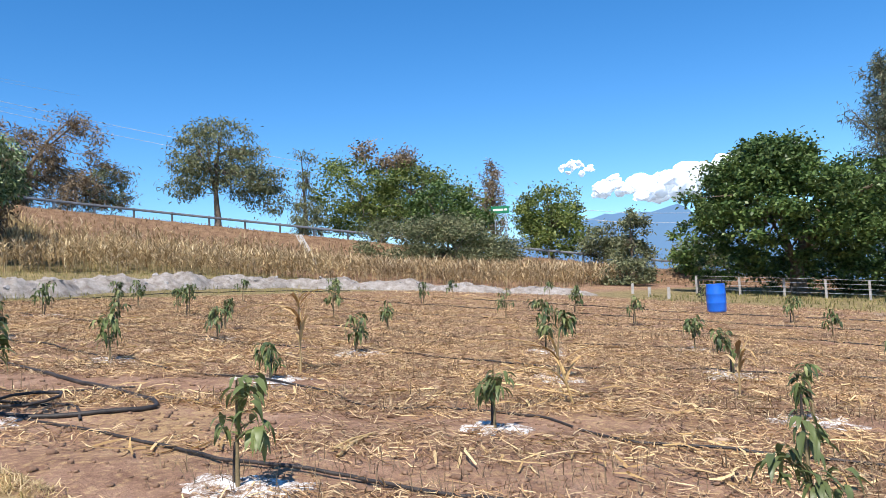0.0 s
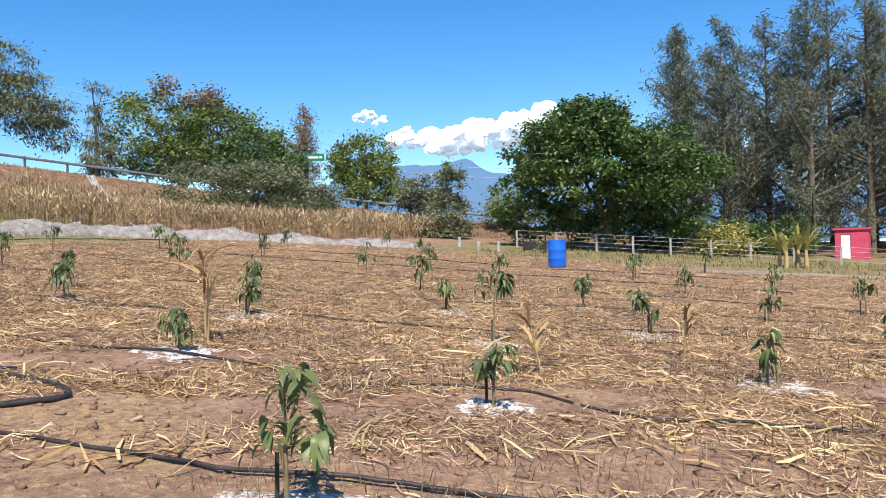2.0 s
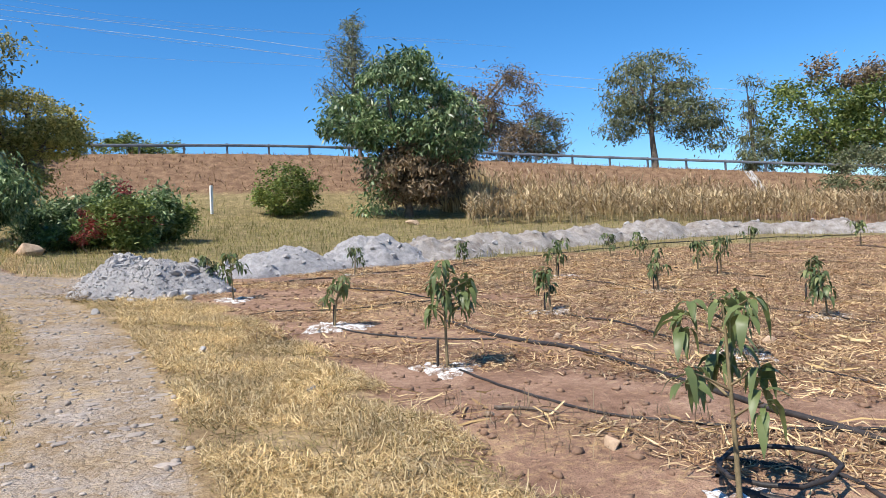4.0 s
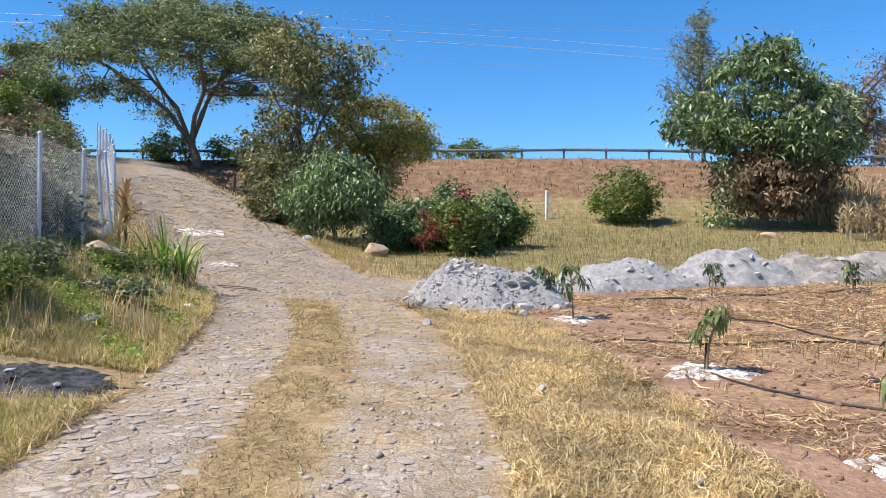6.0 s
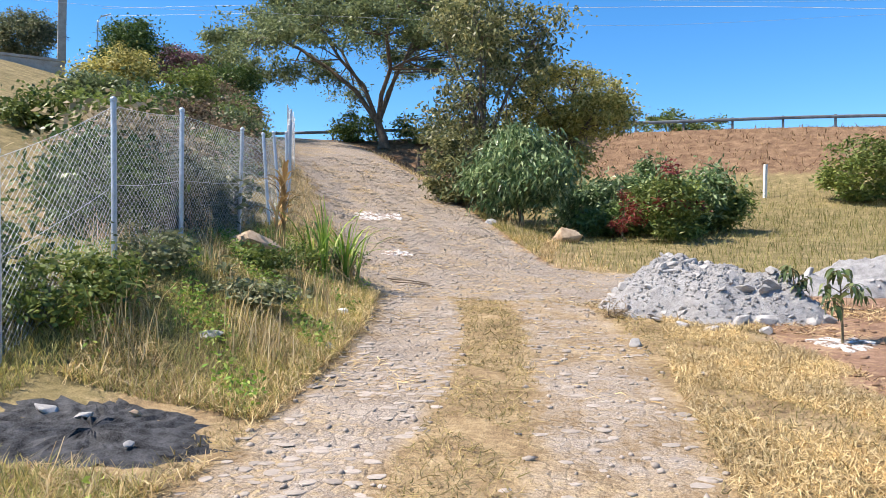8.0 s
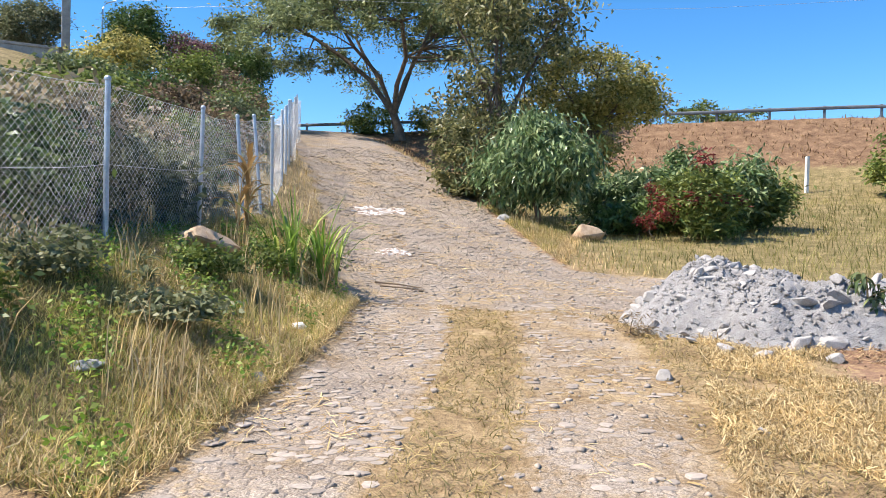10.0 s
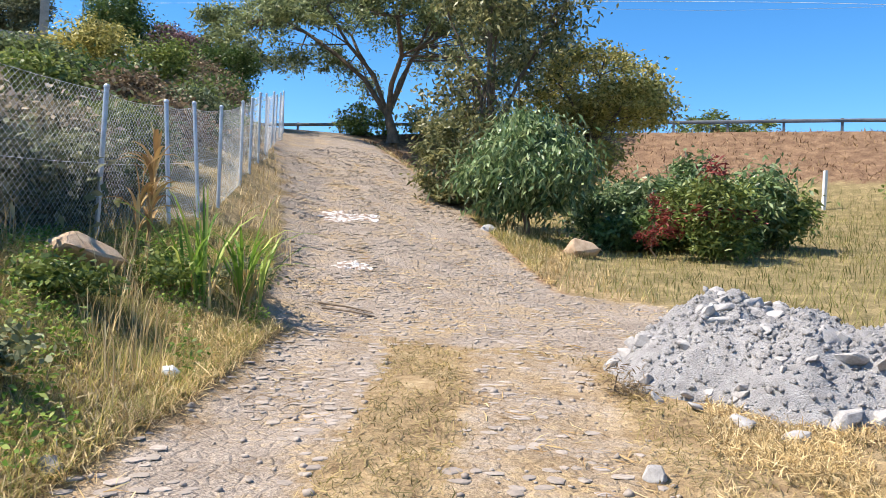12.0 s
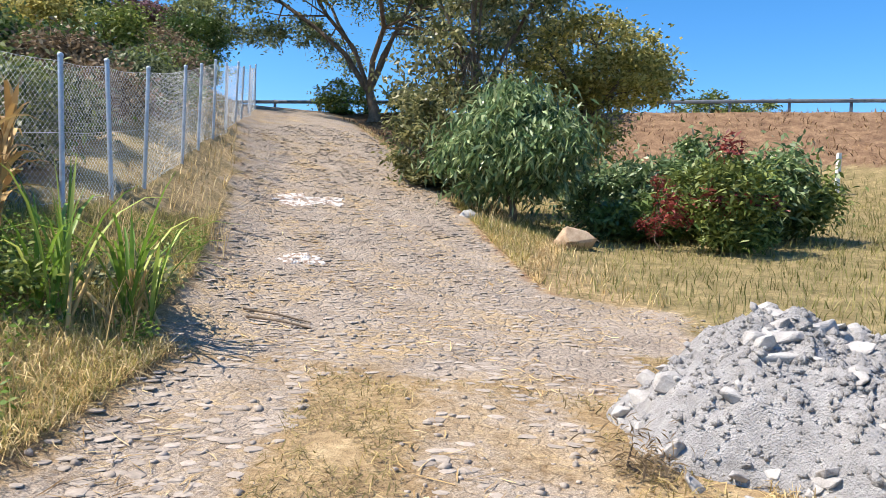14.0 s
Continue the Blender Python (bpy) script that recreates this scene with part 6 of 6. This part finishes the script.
# meadow behind the heaps and beside the upper lane
p = scatter(60000, -5, 32, 17, 40, lambda x, y, r, d, g, b: (g > 0.3) & (r < 0.25), (1, 23, 9.0))
v, f = blades(grng, p, 0.24, 0.012, 1.2)
stuff("meadow_grass", v, f, M_MEADOW, "olive meadow grass behind the heaps", "grass")
p = scatter(26000, -22, 0, 17, 46, lambda x, y, r, d, g, b: (r < 0.3) & (d > 0.2) & (b < 0.9), (-8, 26, 9.0))
v, f = blades(grng, p, 0.22, 0.016, 0.8)
stuff("upper_verge_grass", v, f, M_DRYGRASS, "dry grass beside the upper lane", "grass")
# dry tussocks on the embankment
p = scatter(60000, -14, 60, 0, 49, lambda x, y, r, d, g, b: (b > 0.4) & (r < 0.2) & (patchy(x, y, 1.2, 13) > 0.3))
v, f = blades(grng, p, 0.24, 0.04, 1.6)
stuff("bank_grass", v, f, M_BANKGRASS, "dry brown tussock grass on the embankment", "grass")
p = scatter(5000, 17, 22, 34.5, 44, lambda x, y, r, d, g, b: np.hypot(x - 18.5, (y - 39) * 0.6) < 2.6)
v, f = blades(grng, p, 1.7, 0.05, 0.5)
stuff("tall_straw_grass", v, f, M_DRYGRASS, "tall straw-coloured grass beside the mango tree", "grass")
p = scatter(5000, 36, 47, 9, 22, lambda x, y, r, d, g, b: (b < 0.8) & (b > 0.05))
v, f = blades(grng, p, 0.8, 0.05, 0.5)
stuff("tall_straw_grass", v, f, M_DRYGRASS, "tall straw-coloured grass at the foot of the bank", "grass")
p = scatter(9000, 28, 46, -14, 7, lambda x, y, r, d, g, b: (g > 0.3) & (r < 0.4) & (patchy(x, y, 0.7, 15) > 0.45))
v, f = blades(grng, p, 0.2, 0.025, 1.0)
stuff("far_edge_grass", v, f, M_MEADOW, "green-brown weeds along the far field edge", "grass")


def corn_field():
    """A stand of dead maize: stalks and bent leaves, past counting."""
    x, y = grng.uniform(12, 48, 9000), grng.uniform(12, 46, 9000)
    z, road, dry, green, bank = land(x, y)
    d, _ = off(RAIL_D, x, y)
    m = (d > 6.0) & (d < 19) & (x > 0.46 * (y + 3) + 0.5) & (y > 14.5 + 0.0 * x) & (np.hypot(x - 30, y - 10) > 7) & (y > 22.3 - 1.2 * np.clip(x - 25, 0, 20))
    x, y = x[m][:3000], y[m][:3000]
    base = np.stack([x, y, surface(x, y)], 1)
    v1, f1 = blades(grng, base, 1.45, 0.022, 0.2)
    rep = np.repeat(base, 9, 0)
    rep[:, 2] += grng.uniform(0.25, 1.25, len(rep))
    v2, f2 = blades(grng, rep, 0.5, 0.055, 2.4)
    stuff("maize_field", np.concatenate([v1, v2]), np.concatenate([f1, f2 + len(v1)]), M_CORN, "stand of dead dry maize below the embankment", "maize")


corn_field()


def crumbs(n, region, size, mat, name, label, keep, focus):
    """Soil clods or pebbles: small squashed stones."""
    p = scatter(n, *region, keep, focus)
    s = size * (0.35 + grng.random(len(p)) ** 3 * 1.8)
    t = (1 + 5 ** 0.5) / 2
    ico = np.array([(-1, t, 0), (1, t, 0), (-1, -t, 0), (1, -t, 0), (0, -1, t), (0, 1, t), (0, -1, -t), (0, 1, -t), (t, 0, -1), (t, 0, 1), (-t, 0, -1), (-t, 0, 1)]) / 1.9
    fac = np.array([(0, 11, 5), (0, 5, 1), (0, 1, 7), (0, 7, 10), (0, 10, 11), (1, 5, 9), (5, 11, 4), (11, 10, 2), (10, 7, 6), (7, 1, 8), (3, 9, 4), (3, 4, 2), (3, 2, 6), (3, 6, 8), (3, 8, 9), (4, 9, 5), (2, 4, 11), (6, 2, 10), (8, 6, 7), (9, 8, 1)])
    k = len(p)
    sh = ico[None] * (1 + 0.25 * grng.normal(size=(k, 12, 1))) * s[:, None, None] * np.array([1, 1, 0.65]) * grng.uniform(0.7, 1.3, (k, 1, 3))
    v = (p[:, None] + sh + np.array([0, 0, 0.2]) * s[:, None, None]).reshape(-1, 3)
    f = (fac[None] + (np.arange(k) * 12)[:, None, None]).reshape(-1, 3)
    stuff(name, v, f, mat, label, "soil")


crumbs(20000, (1.2, 22, -8, 16), 0.02, M_SOIL, "soil_clods", "brown soil clods on the field", lambda x, y, r, d, g, b: (d < 0.5) & (g < 0.5), (3, 3, 5.0))
p = scatter(22000, -13, 0.5, 9, 36, lambda x, y, r, d, g, b: (r > 0.3) & (patchy(x, y, 1.3, 17) > 0.55), (-4, 18, 7.0))
v, f = litter(p, 0.2, 0.008)
stuff("lane_straw", v, f, M_STRAW, "scattered straw on the cobbled lane", "straw")
crumbs(6000, (-4.5, 1.5, -2, 26), 0.016, M_COBBLE, "pebbles", "pale pebbles on the lane", lambda x, y, r, d, g, b: r > 0.25, (-1, 9, 5.0))

# ---- cobbles of the lane ----


def cobble_shape(rng):
    """A worn stone top of eight corners: skirt, shoulder and crown."""
    n = 8
    a = (np.arange(n) + rng.uniform(-0.25, 0.25, n)) * 2 * math.pi / n
    e = 1 + rng.uniform(-0.16, 0.16, n)
    ring = lambda k, z: np.stack([np.cos(a) * e * k, np.sin(a) * e * k, np.full(n, z)], 1)
    v = np.concatenate([ring(1.0, -0.5), ring(0.94, 0.45), ring(0.66, 0.85), [[0, 0, 0.95]]])
    f = [(k * n + j, k * n + (j + 1) % n, (k + 1) * n + (j + 1) % n, (k + 1) * n + j) for k in range(2) for j in range(n)]
    top = [(2 * n + j, 2 * n + (j + 1) % n, 3 * n) for j in range(n)]
    return v, f, top


crng = np.random.default_rng(909)
shapes = [cobble_shape(crng) for _ in range(6)]
meshes = []
for v, f, top in shapes:
    me = bpy.data.meshes.new("cobble")
    me.from_pydata([tuple(q) for q in v], [], [tuple(q) for q in f + top])
    me.materials.append(M_COBBLE)
    meshes.append(me)
gx_, gy_ = np.meshgrid(np.arange(-13, 0.6, 0.145), np.arange(2.0, 36, 0.135), indexing="ij")
cx = gx_.ravel() + crng.uniform(-0.05, 0.05, gx_.size) + 0.08 * (np.round(gy_.ravel() / 0.135) % 2)
cy = gy_.ravel() + crng.uniform(-0.045, 0.045, gx_.size)
z_, r_, d_, g_, b_ = land(cx, cy)
l_, _ = off(LANE_D, cx, cy)
ok = (r_ > 0.5 - 0.25 * crng.random(len(cx))) & (np.abs(l_) < 2.4) & (crng.random(len(cx)) < np.where(cy < 15, np.where(l_ < -0.2, 0.72, 0.3), 0.6))
ok &= patchy(cx, cy, 1.4, 21) + 0.3 * crng.random(len(cx)) > 0.45
cx, cy = cx[ok], cy[ok]
cz = surface(cx, cy)
near = (cy > 9.3) & (cy < 15.0) & (cx < -1.2)
first = np.flatnonzero(near)[:300]
rest = np.setdiff1d(np.arange(len(cx)), first)
V, F, T, n0 = [], [], [], 0
tri = []
for i in rest:
    v, f, top = shapes[i % 6]
    s, h, a = crng.uniform(0.035, 0.08), crng.uniform(0.002, 0.009), crng.uniform(0, 6.28)
    ca, sa = math.cos(a), math.sin(a)
    q = v * np.array([s * 1.15, s * 0.85, h])
    V.append(np.stack([q[:, 0] * ca - q[:, 1] * sa + cx[i], q[:, 0] * sa + q[:, 1] * ca + cy[i], q[:, 2] + cz[i]], 1))
    tri += [(a_ + n0, b2 + n0, c2 + n0, d2 + n0) for a_, b2, c2, d2 in f] + [(a_ + n0, b2 + n0, c2 + n0) for a_, b2, c2 in top]
    n0 += len(v)
me = bpy.data.meshes.new("cobblestones")
me.from_pydata(np.concatenate(V).tolist(), [], tri)
me.materials.append(M_COBBLE)
tagged(new("cobblestones", me), "worn grey-pink cobbles of the lane", "cobbles", kind="stuff")
for i in first:
    ob = new("cobble", meshes[i % 6])
    ob.parent = ground
    ob.location = (cx[i], cy[i], cz[i])
    s = crng.uniform(0.035, 0.08)
    ob.scale = (s * 1.15, s * 0.85, crng.uniform(0.002, 0.009))
    ob.rotation_euler = (0, 0, crng.uniform(0, 6.28))


# rubble crumbs over the nearest heap
def heap_crumbs():
    hx, hy = grng.normal(1.1, 0.85, 7000), grng.normal(14.2, 0.75, 7000)
    dg = bpy.context.evaluated_depsgraph_get()
    dg.update()
    target = next(o for o in scene.objects if o.name == "mound")
    inv = target.matrix_world.inverted()
    V, F, n = [], [], 0
    tet = np.array([(1, 0.1, 0), (-0.5, 0.8, 0.1), (-0.6, -0.7, 0), (0.1, 0, 0.8), (0.1, 0.1, -0.7)])
    fac = np.array([(0, 1, 3), (1, 2, 3), (2, 0, 3), (1, 0, 4), (2, 1, 4), (0, 2, 4)])
    for x, y in zip(hx, hy):
        hit, co, nor, _ = target.ray_cast(inv @ Vector((x, y, 10)), Vector((0, 0, -1)))
        if not hit:
            continue
        co = target.matrix_world @ co
        s = 0.008 + 0.045 * grng.random() ** 4
        q = tet * s * grng.uniform(0.6, 1.3, 3)
        a = grng.uniform(0, 6.28)
        q = np.stack([q[:, 0] * math.cos(a) - q[:, 1] * math.sin(a), q[:, 0] * math.sin(a) + q[:, 1] * math.cos(a), q[:, 2]], 1)
        V.append(q + np.array(co))
        F.append(fac + n)
        n += 5
    stuff("rubble_crumbs", np.concatenate(V), np.concatenate(F), M_RUBBLE, "small broken rubble pieces on the heap", "rubble")


bpy.context.view_layer.update()
heap_crumbs()
